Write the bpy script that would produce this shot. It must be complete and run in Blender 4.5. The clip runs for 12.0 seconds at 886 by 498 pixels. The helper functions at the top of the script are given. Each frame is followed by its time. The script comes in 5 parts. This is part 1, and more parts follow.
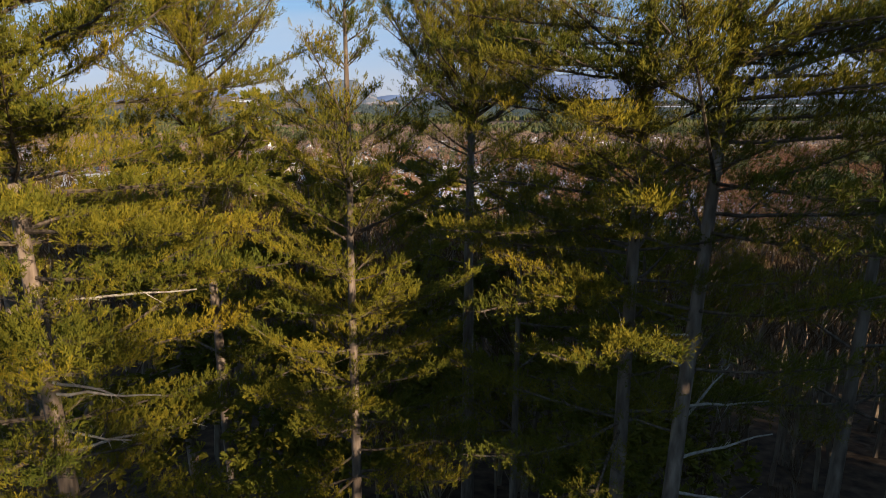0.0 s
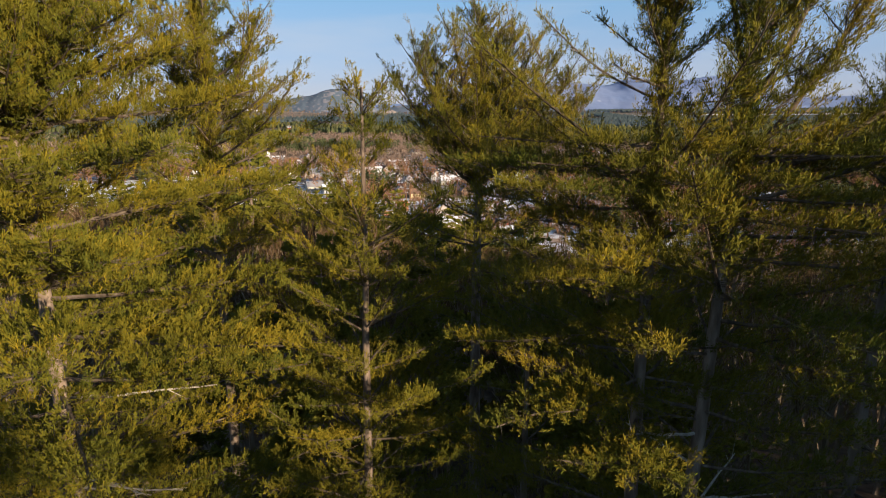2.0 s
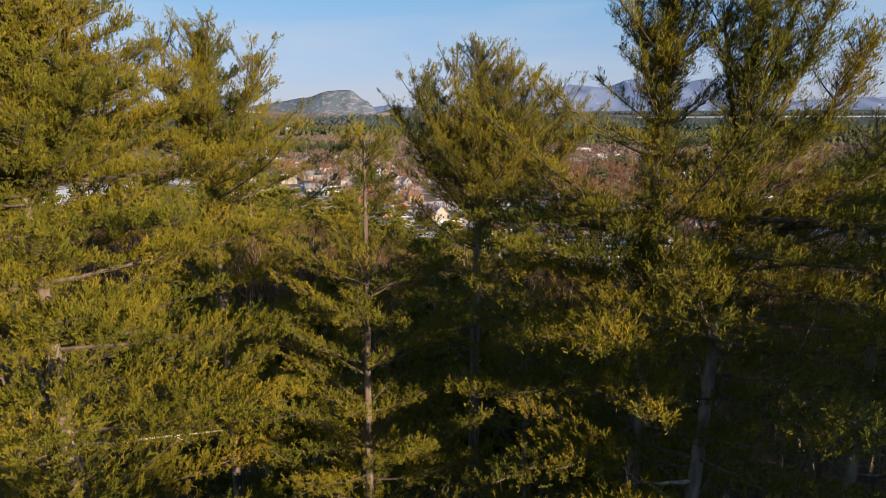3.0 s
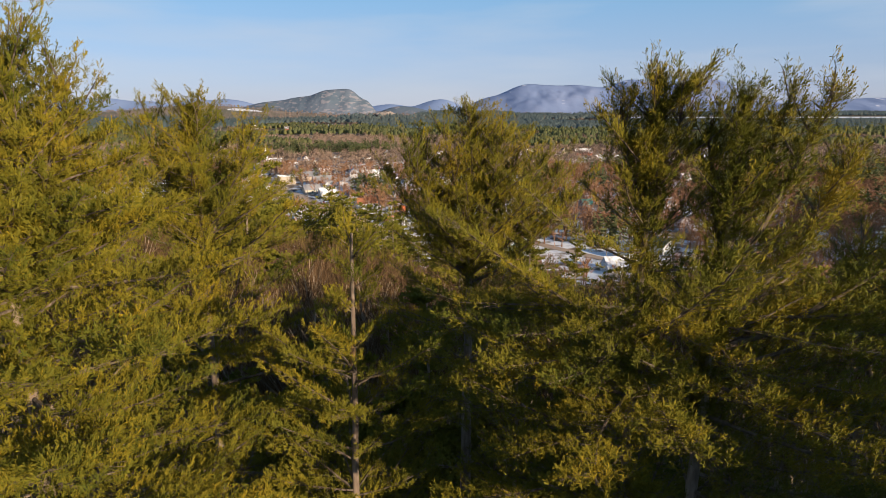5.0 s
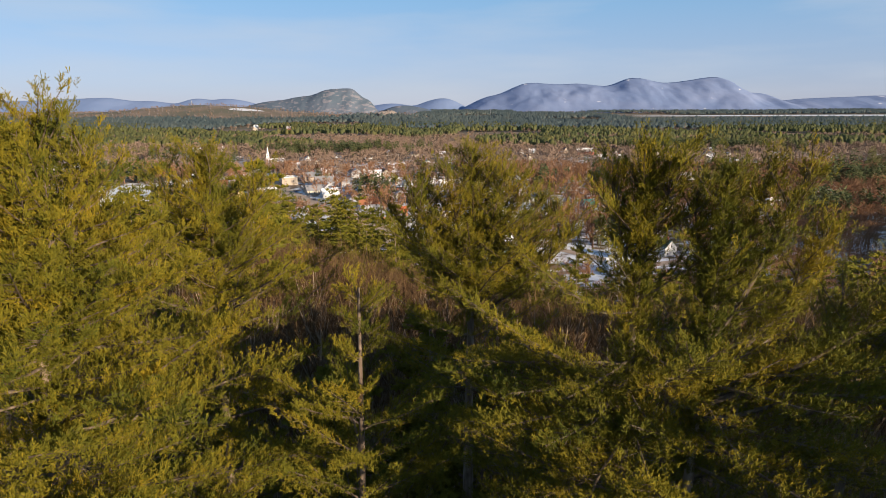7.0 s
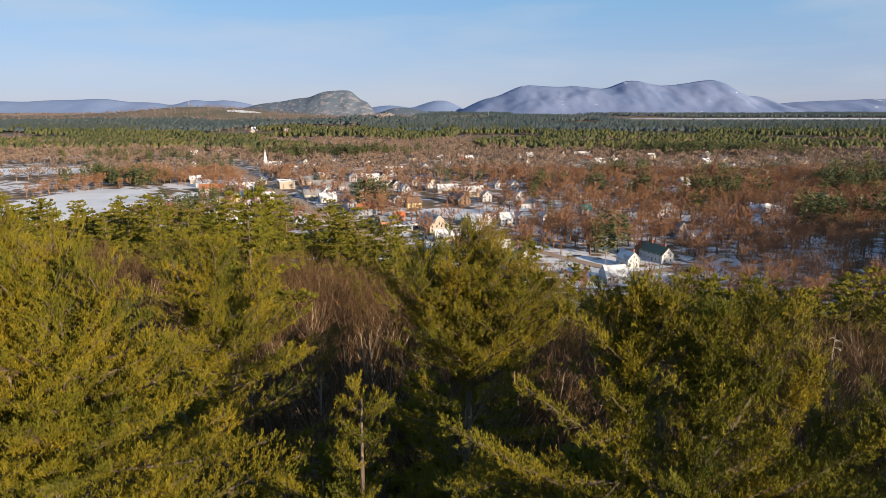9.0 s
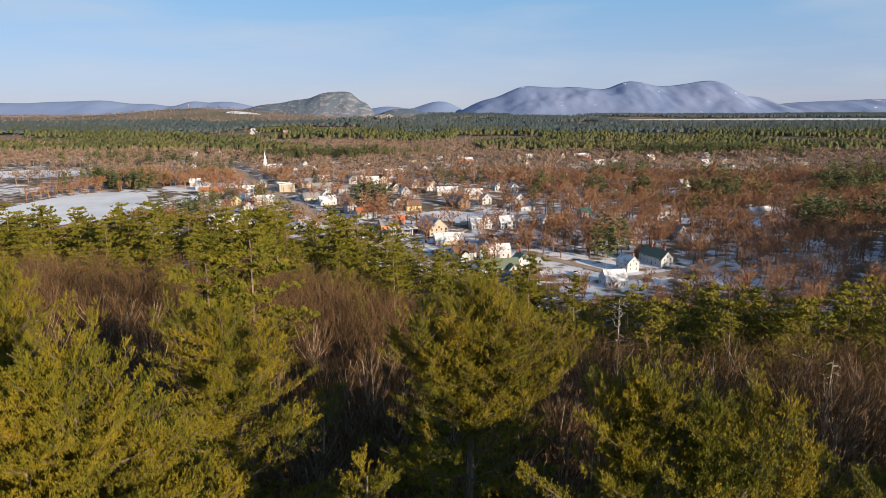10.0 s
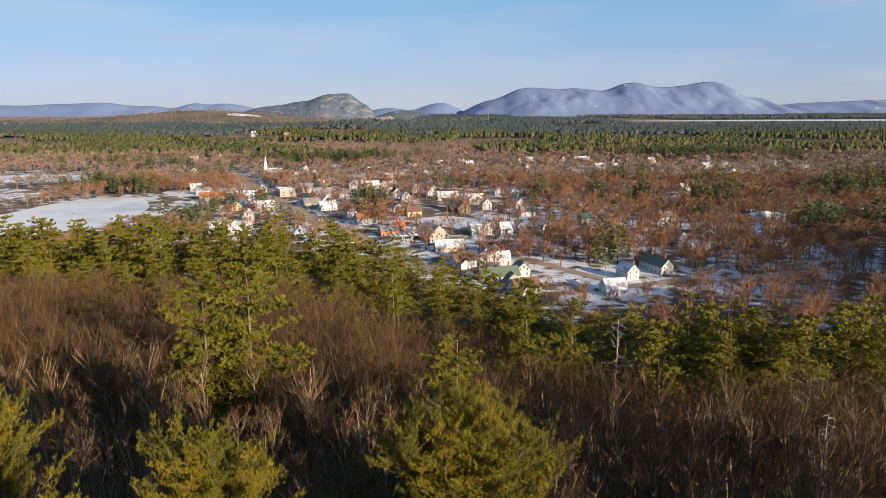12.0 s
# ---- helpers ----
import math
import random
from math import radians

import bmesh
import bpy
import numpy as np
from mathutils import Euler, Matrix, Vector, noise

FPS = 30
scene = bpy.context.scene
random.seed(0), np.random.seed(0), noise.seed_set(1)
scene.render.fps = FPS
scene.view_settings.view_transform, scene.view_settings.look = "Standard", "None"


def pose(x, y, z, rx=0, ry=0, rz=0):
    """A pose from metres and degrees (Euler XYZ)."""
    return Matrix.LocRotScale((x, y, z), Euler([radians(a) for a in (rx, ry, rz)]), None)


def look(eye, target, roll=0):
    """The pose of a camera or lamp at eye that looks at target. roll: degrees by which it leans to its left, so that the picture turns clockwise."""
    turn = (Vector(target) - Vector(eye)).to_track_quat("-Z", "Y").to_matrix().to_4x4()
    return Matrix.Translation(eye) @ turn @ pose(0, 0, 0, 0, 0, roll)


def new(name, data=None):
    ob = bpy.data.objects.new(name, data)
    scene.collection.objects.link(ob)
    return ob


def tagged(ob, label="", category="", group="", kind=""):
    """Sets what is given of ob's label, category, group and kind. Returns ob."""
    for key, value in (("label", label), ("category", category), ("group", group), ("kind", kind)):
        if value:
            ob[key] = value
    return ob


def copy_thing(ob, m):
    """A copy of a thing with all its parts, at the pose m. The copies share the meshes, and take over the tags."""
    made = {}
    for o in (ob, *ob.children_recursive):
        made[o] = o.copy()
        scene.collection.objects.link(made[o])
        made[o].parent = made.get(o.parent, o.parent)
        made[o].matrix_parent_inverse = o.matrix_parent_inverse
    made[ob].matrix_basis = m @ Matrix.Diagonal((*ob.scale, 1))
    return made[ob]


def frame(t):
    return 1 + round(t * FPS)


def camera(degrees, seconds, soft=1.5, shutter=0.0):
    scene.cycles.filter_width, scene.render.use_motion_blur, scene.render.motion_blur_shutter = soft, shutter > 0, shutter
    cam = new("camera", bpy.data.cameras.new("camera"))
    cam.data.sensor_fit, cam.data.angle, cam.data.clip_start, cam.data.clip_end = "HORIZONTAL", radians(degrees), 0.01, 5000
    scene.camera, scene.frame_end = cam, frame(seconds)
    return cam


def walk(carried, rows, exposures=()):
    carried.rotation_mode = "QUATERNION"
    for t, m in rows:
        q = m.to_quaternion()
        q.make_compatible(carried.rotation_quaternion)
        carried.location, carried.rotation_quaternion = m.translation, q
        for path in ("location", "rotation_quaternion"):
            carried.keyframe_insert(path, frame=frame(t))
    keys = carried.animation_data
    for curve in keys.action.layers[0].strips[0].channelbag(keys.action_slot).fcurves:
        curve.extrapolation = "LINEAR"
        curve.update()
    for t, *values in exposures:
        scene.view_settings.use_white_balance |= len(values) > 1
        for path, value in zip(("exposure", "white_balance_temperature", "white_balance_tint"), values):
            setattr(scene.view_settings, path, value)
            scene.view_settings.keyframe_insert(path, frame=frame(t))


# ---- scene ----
cam = camera(73.1, 12.0, soft=0.7, shutter=0.5)
PATH = [
    (0, (-0.018, 0.163, 100.222), (-0.035, 2.103, 99.738), -0.3),
    (0.5, (-0.045, 0.192, 100.683), (-0.056, 2.137, 100.217), -0.2),
    (1, (-0.098, 0.184, 101.232), (-0.114, 2.13, 100.77), -0.5),
    (1.5, (-0.281, 0.193, 101.78), (-0.294, 2.14, 101.321), -0.3),
    (2, (-0.364, 0.195, 102.315), (-0.375, 2.142, 101.856), -0.3),
    (2.5, (-0.382, 0.191, 102.88), (-0.39, 2.138, 102.425), -0.2),
    (3, (-0.41, 0.171, 103.451), (-0.416, 2.119, 102.997), -0.2),
    (4.8, (-0.175, 0.574, 105.538), (-0.179, 2.521, 105.079), -0.0),
    (5, (-0.132, 0.611, 105.602), (-0.134, 2.558, 105.145), 0.0),
    (5.5, (-0.079, 0.613, 105.934), (-0.081, 2.561, 105.479), -0.0),
    (6, (-0.114, 0.483, 106.544), (-0.117, 2.431, 106.09), -0.0),
    (6.5, (-0.164, 0.292, 106.821), (-0.168, 2.24, 106.367), -0.1),
    (6.7, (-0.142, 0.238, 106.879), (-0.151, 2.184, 106.419), -0.2),
    (8.3, (-0.194, 0.127, 108.842), (-0.194, 2.073, 108.381), 0.1),
    (8.5, (-0.209, 0.187, 109.086), (-0.208, 2.134, 108.63), 0.1),
    (9, (-0.203, 0.34, 109.936), (-0.203, 2.287, 109.481), -0.0),
    (9.5, (-0.237, 0.473, 110.911), (-0.237, 2.42, 110.457), -0.0),
    (10, (-0.295, 0.458, 112.023), (-0.294, 2.406, 111.57), -0.1),
    (10.5, (-0.215, 0.584, 113.319), (-0.215, 2.532, 112.866), -0.1),
    (11, (-0.029, 0.865, 114.506), (-0.031, 2.813, 114.055), -0.1),
    (11.5, (0.124, 0.928, 115.202), (0.123, 2.876, 114.749), -0.1),
    (12, (0.186, 1.354, 116.011), (0.184, 3.303, 115.561), -0.2),
]
walk(cam, [(t, look(eye, target, roll)) for t, eye, target, roll in PATH], exposures=[(0.0, 0.85), (12.0, 0.85)])

# ---- light ----
SUN_AZ, SUN_EL = 134.0, 15.0
world = bpy.data.worlds.new("sky")
scene.world = world
world.use_nodes = True
wn = world.node_tree
wn.nodes.clear()
w_out = wn.nodes.new("ShaderNodeOutputWorld")
w_bg = wn.nodes.new("ShaderNodeBackground")
w_sky = wn.nodes.new("ShaderNodeTexSky")
w_sky.sky_type = "NISHITA"
w_sky.sun_disc = False
w_sky.sun_elevation = radians(SUN_EL)
w_sky.sun_rotation = radians(SUN_AZ)
w_sky.altitude = 100.0
w_sky.air_density = 0.8
w_sky.dust_density = 0.4
w_sky.ozone_density = 4.0
w_bg.inputs["Strength"].default_value = 0.066
w_soft = wn.nodes.new("ShaderNodeHueSaturation")
w_soft.inputs["Saturation"].default_value = 0.78
w_tint = wn.nodes.new("ShaderNodeMix")
w_tint.data_type, w_tint.blend_type = "RGBA", "MULTIPLY"
w_tint.inputs[0].default_value = 1.0
# paler and warmer violet towards the horizon
w_dir = wn.nodes.new("ShaderNodeTexCoord")
w_sep = wn.nodes.new("ShaderNodeSeparateXYZ")
w_band = wn.nodes.new("ShaderNodeValToRGB")
w_band.color_ramp.elements[0].color = (1.05, 0.965, 1.08, 1.0)
w_band.color_ramp.elements[1].position = 0.20
w_band.color_ramp.elements[1].color = (0.84, 1.02, 1.06, 1.0)
wn.links.new(w_dir.outputs["Generated"], w_sep.inputs[0])
wn.links.new(w_sep.outputs["Z"], w_band.inputs["Fac"])
wn.links.new(w_band.outputs["Color"], w_tint.inputs[7])
# thin streaks of high cloud
w_co = wn.nodes.new("ShaderNodeTexCoord")
w_map = wn.nodes.new("ShaderNodeMapping")
w_map.inputs["Scale"].default_value = (1.3, 1.3, 9.0)
w_map.inputs["Rotation"].default_value = (0.06, 0.0, 0.3)
w_noise = wn.nodes.new("ShaderNodeTexNoise")
w_noise.inputs["Scale"].default_value = 2.2
w_noise.inputs["Detail"].default_value = 6.0
w_range = wn.nodes.new("ShaderNodeMapRange")
w_range.inputs[1].default_value, w_range.inputs[2].default_value, w_range.inputs[4].default_value = 0.42, 0.72, 0.42
w_cloud = wn.nodes.new("ShaderNodeMix")
w_cloud.data_type = "RGBA"
w_cloud.inputs[7].default_value = (5.0, 5.4, 6.1, 1.0)
wn.links.new(w_co.outputs["Generated"], w_map.inputs["Vector"])
wn.links.new(w_map.outputs[0], w_noise.inputs["Vector"])
wn.links.new(w_noise.outputs["Fac"], w_range.inputs[0])
wn.links.new(w_range.outputs[0], w_cloud.inputs[0])
wn.links.new(w_sky.outputs[0], w_soft.inputs["Color"])
wn.links.new(w_soft.outputs[0], w_tint.inputs[6])
# even haze of a clear winter sky
w_haze = wn.nodes.new("ShaderNodeValToRGB")
w_haze.color_ramp.elements[0].color = (4.4, 4.6, 5.8, 1.0)
w_haze.color_ramp.elements[1].position = 0.20
w_haze.color_ramp.elements[1].color = (1.8, 4.4, 7.2, 1.0)
w_top = w_haze.color_ramp.elements.new(0.85)
w_top.color = (0.45, 1.1, 2.4, 1.0)
w_even = wn.nodes.new("ShaderNodeMix")
w_even.data_type = "RGBA"
w_even.inputs[0].default_value = 0.62
wn.links.new(w_sep.outputs["Z"], w_haze.inputs["Fac"])
wn.links.new(w_tint.outputs[2], w_even.inputs[6])
wn.links.new(w_haze.outputs["Color"], w_even.inputs[7])
wn.links.new(w_even.outputs[2], w_cloud.inputs[6])
wn.links.new(w_cloud.outputs[2], w_bg.inputs["Color"])
wn.links.new(w_bg.outputs[0], w_out.inputs["Surface"])

sun_data = bpy.data.lights.new("sun", "SUN")
sun_data.energy = 5.0
sun_data.angle = radians(0.5)
sun_data.color = (1.0, 0.80, 0.57)
sun = new("sun", sun_data)
az, el = radians(SUN_AZ), radians(SUN_EL)
TO_SUN = Vector((math.sin(az) * math.cos(el), math.cos(az) * math.cos(el), math.sin(el)))
sun.matrix_world = look(tuple(TO_SUN * 500), (0, 0, 0))
SUNWARD = np.array(TO_SUN)


# ---- materials ----
class Mat:
    """A node material with a few short ways to add textures."""

    def __init__(self, name, rough=0.8, spec=0.3):
        self.m = bpy.data.materials.new(name)
        self.m.use_nodes = True
        self.t = self.m.node_tree
        self.b = self.t.nodes["Principled BSDF"]
        self.b.inputs["Roughness"].default_value = rough
        self.b.inputs["Specular IOR Level"].default_value = spec

    def node(self, kind, **inputs):
        n = self.t.nodes.new(kind)
        for k, v in inputs.items():
            n.inputs[k.replace("_", " ")].default_value = v
        return n

    def coords(self, which="Object"):
        return self.t.nodes.new("ShaderNodeTexCoord").outputs[which]

    def noise(self, scale, detail=4.0, vec=None, stretch=None):
        n = self.node("ShaderNodeTexNoise", Scale=scale, Detail=detail)
        v = vec if vec is not None else self.coords()
        if stretch:
            mp = self.node("ShaderNodeMapping", Scale=stretch)
            self.t.links.new(v, mp.inputs["Vector"])
            v = mp.outputs[0]
        self.t.links.new(v, n.inputs["Vector"])
        return n.outputs["Fac"]

    def ramp(self, fac, stops):
        r = self.t.nodes.new("ShaderNodeValToRGB")
        e = r.color_ramp.elements
        while len(e) < len(stops):
            e.new(0.5)
        for i, (p, c) in enumerate(stops):
            e[i].position = p
            e[i].color = (*c, 1.0)
        self.t.links.new(fac, r.inputs["Fac"])
        return r.outputs["Color"]

    def mix(self, fac, a, b, kind="MIX"):
        n = self.t.nodes.new("ShaderNodeMix")
        n.data_type = "RGBA"
        n.blend_type = kind
        for sock, v in ((n.inputs[0], fac), (n.inputs[6], a), (n.inputs[7], b)):
            if isinstance(v, (int, float)):
                sock.default_value = v
            elif isinstance(v, tuple):
                sock.default_value = (*v, 1.0)
            else:
                self.t.links.new(v, sock)
        return n.outputs[2]

    def math(self, op, a, b=0.0):
        n = self.t.nodes.new("ShaderNodeMath")
        n.operation = op
        for sock, v in ((n.inputs[0], a), (n.inputs[1], b)):
            if isinstance(v, (int, float)):
                sock.default_value = v
            else:
                self.t.links.new(v, sock)
        return n.outputs[0]

    def island(self):
        return self.t.nodes.new("ShaderNodeNewGeometry").outputs["Random Per Island"]

    def random(self):
        return self.t.nodes.new("ShaderNodeObjectInfo").outputs["Random"]

    def colour(self, sock):
        if isinstance(sock, tuple):
            self.b.inputs["Base Color"].default_value = (*sock, 1.0)
        else:
            self.t.links.new(sock, self.b.inputs["Base Color"])
        return self

    def bump(self, height, strength=0.4, distance=0.02):
        n = self.node("ShaderNodeBump", Strength=strength, Distance=distance)
        self.t.links.new(height, n.inputs["Height"])
        self.t.links.new(n.outputs[0], self.b.inputs["Normal"])
        return self

    def thin(self, share, colour):
        """Let part of the light through, as leaves do."""
        tr = self.t.nodes.new("ShaderNodeBsdfTranslucent")
        if isinstance(colour, tuple):
            tr.inputs["Color"].default_value = (*colour, 1.0)
        else:
            self.t.links.new(colour, tr.inputs["Color"])
        mx = self.t.nodes.new("ShaderNodeMixShader")
        mx.inputs[0].default_value = share
        self.t.links.new(self.b.outputs[0], mx.inputs[1])
        self.t.links.new(tr.outputs[0], mx.inputs[2])
        out = self.t.nodes["Material Output"]
        self.t.links.new(mx.outputs[0], out.inputs["Surface"])
        return self


def needle_mat(name, dark, mid, warm, scale):
    m = Mat(name, 0.7, 0.10)
    f = m.math("ADD", m.math("MULTIPLY", m.island(), 0.18), m.math("MULTIPLY", m.noise(scale, 3.0, m.coords("Object")), 0.85))
    c = m.ramp(f, [(0.15, dark), (0.5, mid), (0.85, warm)])
    c = m.mix(m.math("MULTIPLY", m.random(), 0.25), c, warm)
    m.colour(c).thin(0.14, c)
    return m.m


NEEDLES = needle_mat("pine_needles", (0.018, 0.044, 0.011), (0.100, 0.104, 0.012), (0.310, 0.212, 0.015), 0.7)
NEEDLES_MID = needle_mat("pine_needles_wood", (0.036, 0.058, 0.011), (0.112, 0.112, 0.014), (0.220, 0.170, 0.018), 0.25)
# needles further off: bluer, with the haze of distance put into the colour
NEEDLES_VALLEY = needle_mat("pine_needles_hazed", (0.030, 0.056, 0.034), (0.066, 0.086, 0.040), (0.150, 0.128, 0.042), 0.01)
NEEDLES_FAR = needle_mat("pine_needles_far_hazed", (0.050, 0.080, 0.094), (0.076, 0.106, 0.114), (0.125, 0.135, 0.114), 0.004)


def bark_mat(name, a, b, c, scale=6.0):
    m = Mat(name, 0.9, 0.15)
    n1 = m.noise(scale, 6.0, stretch=(1, 1, 0.22))
    n2 = m.noise(scale * 0.25, 3.0)
    col = m.mix(m.math("MULTIPLY", n2, 0.5), m.ramp(n1, [(0.32, a), (0.5, b), (0.68, c)]), b)
    m.colour(m.mix(m.math("MULTIPLY", m.random(), 0.35), col, a)).bump(n1, 0.8, 0.03)
    return m.m


BARK = bark_mat("pine_bark", (0.07, 0.05, 0.038), (0.20, 0.15, 0.115), (0.36, 0.28, 0.22))
BARK_LIMB = bark_mat("pine_limb_bark", (0.05, 0.038, 0.028), (0.125, 0.095, 0.070), (0.24, 0.19, 0.15), 9.0)
WOUND = bark_mat("split_wood", (0.25, 0.13, 0.06), (0.45, 0.26, 0.13), (0.55, 0.36, 0.2), 14.0)
DEADWOOD = bark_mat("dead_wood", (0.20, 0.17, 0.14), (0.38, 0.33, 0.28), (0.52, 0.47, 0.40), 9.0)
BARK_BARE = bark_mat("hardwood_bark", (0.12, 0.088, 0.062), (0.24, 0.18, 0.13), (0.40, 0.32, 0.24), 3.0)


def twig_mat(name, a, b, c):
    m = Mat(name, 0.85, 0.15)
    f = m.math("ADD", m.math("MULTIPLY", m.island(), 0.6), m.math("MULTIPLY", m.noise(0.08, 2.0, m.coords("Object")), 0.4))
    m.colour(m.mix(m.math("MULTIPLY", m.random(), 0.4), m.ramp(f, [(0.2, a), (0.5, b), (0.8, c)]), a))
    return m.m


TWIGS = twig_mat("bare_twigs", (0.060, 0.033, 0.016), (0.118, 0.068, 0.032), (0.23, 0.155, 0.085))
# hill and plain twigs are greyed to paint in distance haze
TWIGS_HILL = twig_mat("bare_twigs_hazed_hills", (0.165, 0.142, 0.145), (0.205, 0.175, 0.175), (0.25, 0.21, 0.205))
TWIGS_FAR = twig_mat("bare_twigs_hazed_plain", (0.140, 0.098, 0.076), (0.185, 0.130, 0.100), (0.24, 0.178, 0.142))
TWIGS_TOWN = twig_mat("bare_twigs_valley", (0.165, 0.084, 0.047), (0.262, 0.140, 0.080), (0.360, 0.215, 0.132))


def ground_mat():
    m = Mat("winter_ground", 0.9, 0.2)
    pos = m.t.nodes.new("ShaderNodeNewGeometry").outputs["Position"]
    sep = m.t.nodes.new("ShaderNodeSeparateXYZ")
    m.t.links.new(pos, sep.inputs[0])
    fine = m.noise(1.3, 6.0, pos)
    mid = m.noise(0.11, 5.0, pos)
    big = m.noise(0.018, 4.0, pos)
    litter = m.ramp(fine, [(0.3, (0.022, 0.014, 0.009)), (0.55, (0.070, 0.046, 0.028)), (0.75, (0.13, 0.09, 0.056))])
    far = m.ramp(m.noise(0.006, 6.0, pos), [(0.38, (0.12, 0.112, 0.082)), (0.55, (0.18, 0.14, 0.105)), (0.7, (0.235, 0.18, 0.138))])
    tf = m.t.nodes.new("ShaderNodeMapRange")
    tf.inputs[1].default_value, tf.inputs[2].default_value = 900.0, 1500.0
    m.t.links.new(sep.outputs["Y"], tf.inputs[0])
    vf = m.t.nodes.new("ShaderNodeMapRange")
    vf.inputs[1].default_value, vf.inputs[2].default_value, vf.inputs[4].default_value = 180.0, 330.0, 0.85
    m.t.links.new(sep.outputs["Y"], vf.inputs[0])
    turf = m.ramp(m.noise(0.06, 5.0, pos), [(0.35, (0.10, 0.072, 0.046)), (0.55, (0.19, 0.135, 0.09)), (0.72, (0.27, 0.20, 0.14))])
    soil = m.mix(tf.outputs[0], m.mix(vf.outputs[0], litter, turf), far)
    # snow lies more openly in the valley than under the trees of the hill
    hf = m.t.nodes.new("ShaderNodeMapRange")
    hf.inputs[1].default_value, hf.inputs[2].default_value = 60.0, 300.0
    hf.inputs[3].default_value, hf.inputs[4].default_value = 0.20, 0.48
    m.t.links.new(sep.outputs["Y"], hf.inputs[0])
    lie = m.math("SUBTRACT", hf.outputs[0], m.math("MULTIPLY", tf.outputs[0], 0.26))
    s = m.math("ADD", m.math("MULTIPLY", mid, 0.55), m.math("ADD", m.math("MULTIPLY", big, 0.35), m.math("MULTIPLY", fine, 0.10)))
    # open meadow by the brook
    dist = m.t.nodes.new("ShaderNodeVectorMath")
    dist.operation = "DISTANCE"
    dist.inputs[1].default_value = (160.0, 300.0, 24.0)
    m.t.links.new(pos, dist.inputs[0])
    op = m.t.nodes.new("ShaderNodeMapRange")
    op.inputs[1].default_value, op.inputs[2].default_value, op.inputs[3].default_value, op.inputs[4].default_value = 70.0, 200.0, 0.03, 0.0
    m.t.links.new(dist.outputs["Value"], op.inputs[0])
    lie = m.math("ADD", lie, op.outputs[0])
    edge = m.math("MULTIPLY", m.math("SUBTRACT", lie, s), 14.0)
    clamp = m.math("MINIMUM", m.math("MAXIMUM", m.math("ADD", edge, 0.5), 0.0), 1.0)
    m.colour(m.mix(clamp, soil, (0.66, 0.68, 0.73))).bump(fine, 0.5, 0.08)
    return m.m


GROUND = ground_mat()


def snow_mat(name, base, tint, scale, relief=0.3):
    m = Mat(name, 0.6, 0.3)
    n = m.noise(scale, 5.0)
    m.colour(m.ramp(n, [(0.3, tint), (0.55, base), (0.8, base)])).bump(n, relief, 0.1)
    return m.m


SNOW = snow_mat("snow", (0.70, 0.72, 0.77), (0.50, 0.50, 0.52), 0.05)
ICE = snow_mat("snowy_ice", (0.70, 0.73, 0.78), (0.48, 0.51, 0.57), 0.02)


def asphalt_mat():
    m = Mat("worn_asphalt", 0.85, 0.3)
    n = m.noise(0.15, 5.0)
    f = m.noise(9.0, 3.0)
    m.colour(m.mix(m.math("MULTIPLY", f, 0.4), m.ramp(n, [(0.3, (0.30, 0.228, 0.18)), (0.55, (0.39, 0.30, 0.235)), (0.75, (0.46, 0.37, 0.295))]), (0.26, 0.20, 0.155)))
    return m.m


ASPHALT = asphalt_mat()


def mountain_mat(name, a, b, c, snow, lim, grain=0.013):
    m = Mat(name, 0.95, 0.05)
    pos = m.t.nodes.new("ShaderNodeNewGeometry").outputs["Position"]
    n1 = m.noise(0.004, 8.0, pos, (1.0, 0.2, 2.6))
    n2 = m.noise(0.03, 4.0, pos)
    n3 = m.noise(grain, 9.0, pos, (1.0, 0.2, 2.2))
    col = m.mix(m.math("MULTIPLY", n2, 0.4), m.ramp(n1, [(0.35, a), (0.5, b), (0.65, c)]), a)
    col = m.mix(m.ramp(n3, [(lim, (0, 0, 0)), (lim + 0.035, (0.8, 0.8, 0.8))]), col, snow)
    m.colour(col).bump(n3, 0.2, 22.0)
    return m.m


# no air haze is modelled; its blue is mixed into these base colours
MOUNTAIN_FAR = mountain_mat("far_mountain_haze_blue", (0.158, 0.216, 0.370), (0.182, 0.238, 0.392), (0.208, 0.260, 0.410), (0.55, 0.57, 0.66), 0.68)
MOUNTAIN_HAZE = mountain_mat("distant_range_haze_blue", (0.155, 0.22, 0.38), (0.17, 0.235, 0.395), (0.185, 0.25, 0.41), (0.5, 0.54, 0.64), 0.72)
HILL = mountain_mat("rocky_hill_haze_blue", (0.086, 0.118, 0.155), (0.108, 0.136, 0.178), (0.135, 0.155, 0.200), (0.215, 0.21, 0.24), 0.56, 0.03)
ROCK = bark_mat("bare_rock", (0.17, 0.148, 0.138), (0.25, 0.215, 0.20), (0.32, 0.28, 0.262), 0.05)


def paint_mat(name, col, rough=0.6, board=0.0, wear=0.18):
    m = Mat(name, rough, 0.3)
    n = m.noise(0.7, 5.0)
    c = m.mix(m.math("MULTIPLY", n, wear), col, tuple(v * 0.55 for v in col))
    m.colour(m.mix(m.math("MULTIPLY", m.random(), 0.2), c, tuple(v * 0.8 for v in col)))
    if board:
        w = m.node("ShaderNodeTexWave", Scale=board, Distortion=0.0)
        w.bands_direction = "Z"
        m.t.links.new(m.coords(), w.inputs["Vector"])
        m.bump(w.outputs["Fac"], 0.5, 0.02)
    return m.m


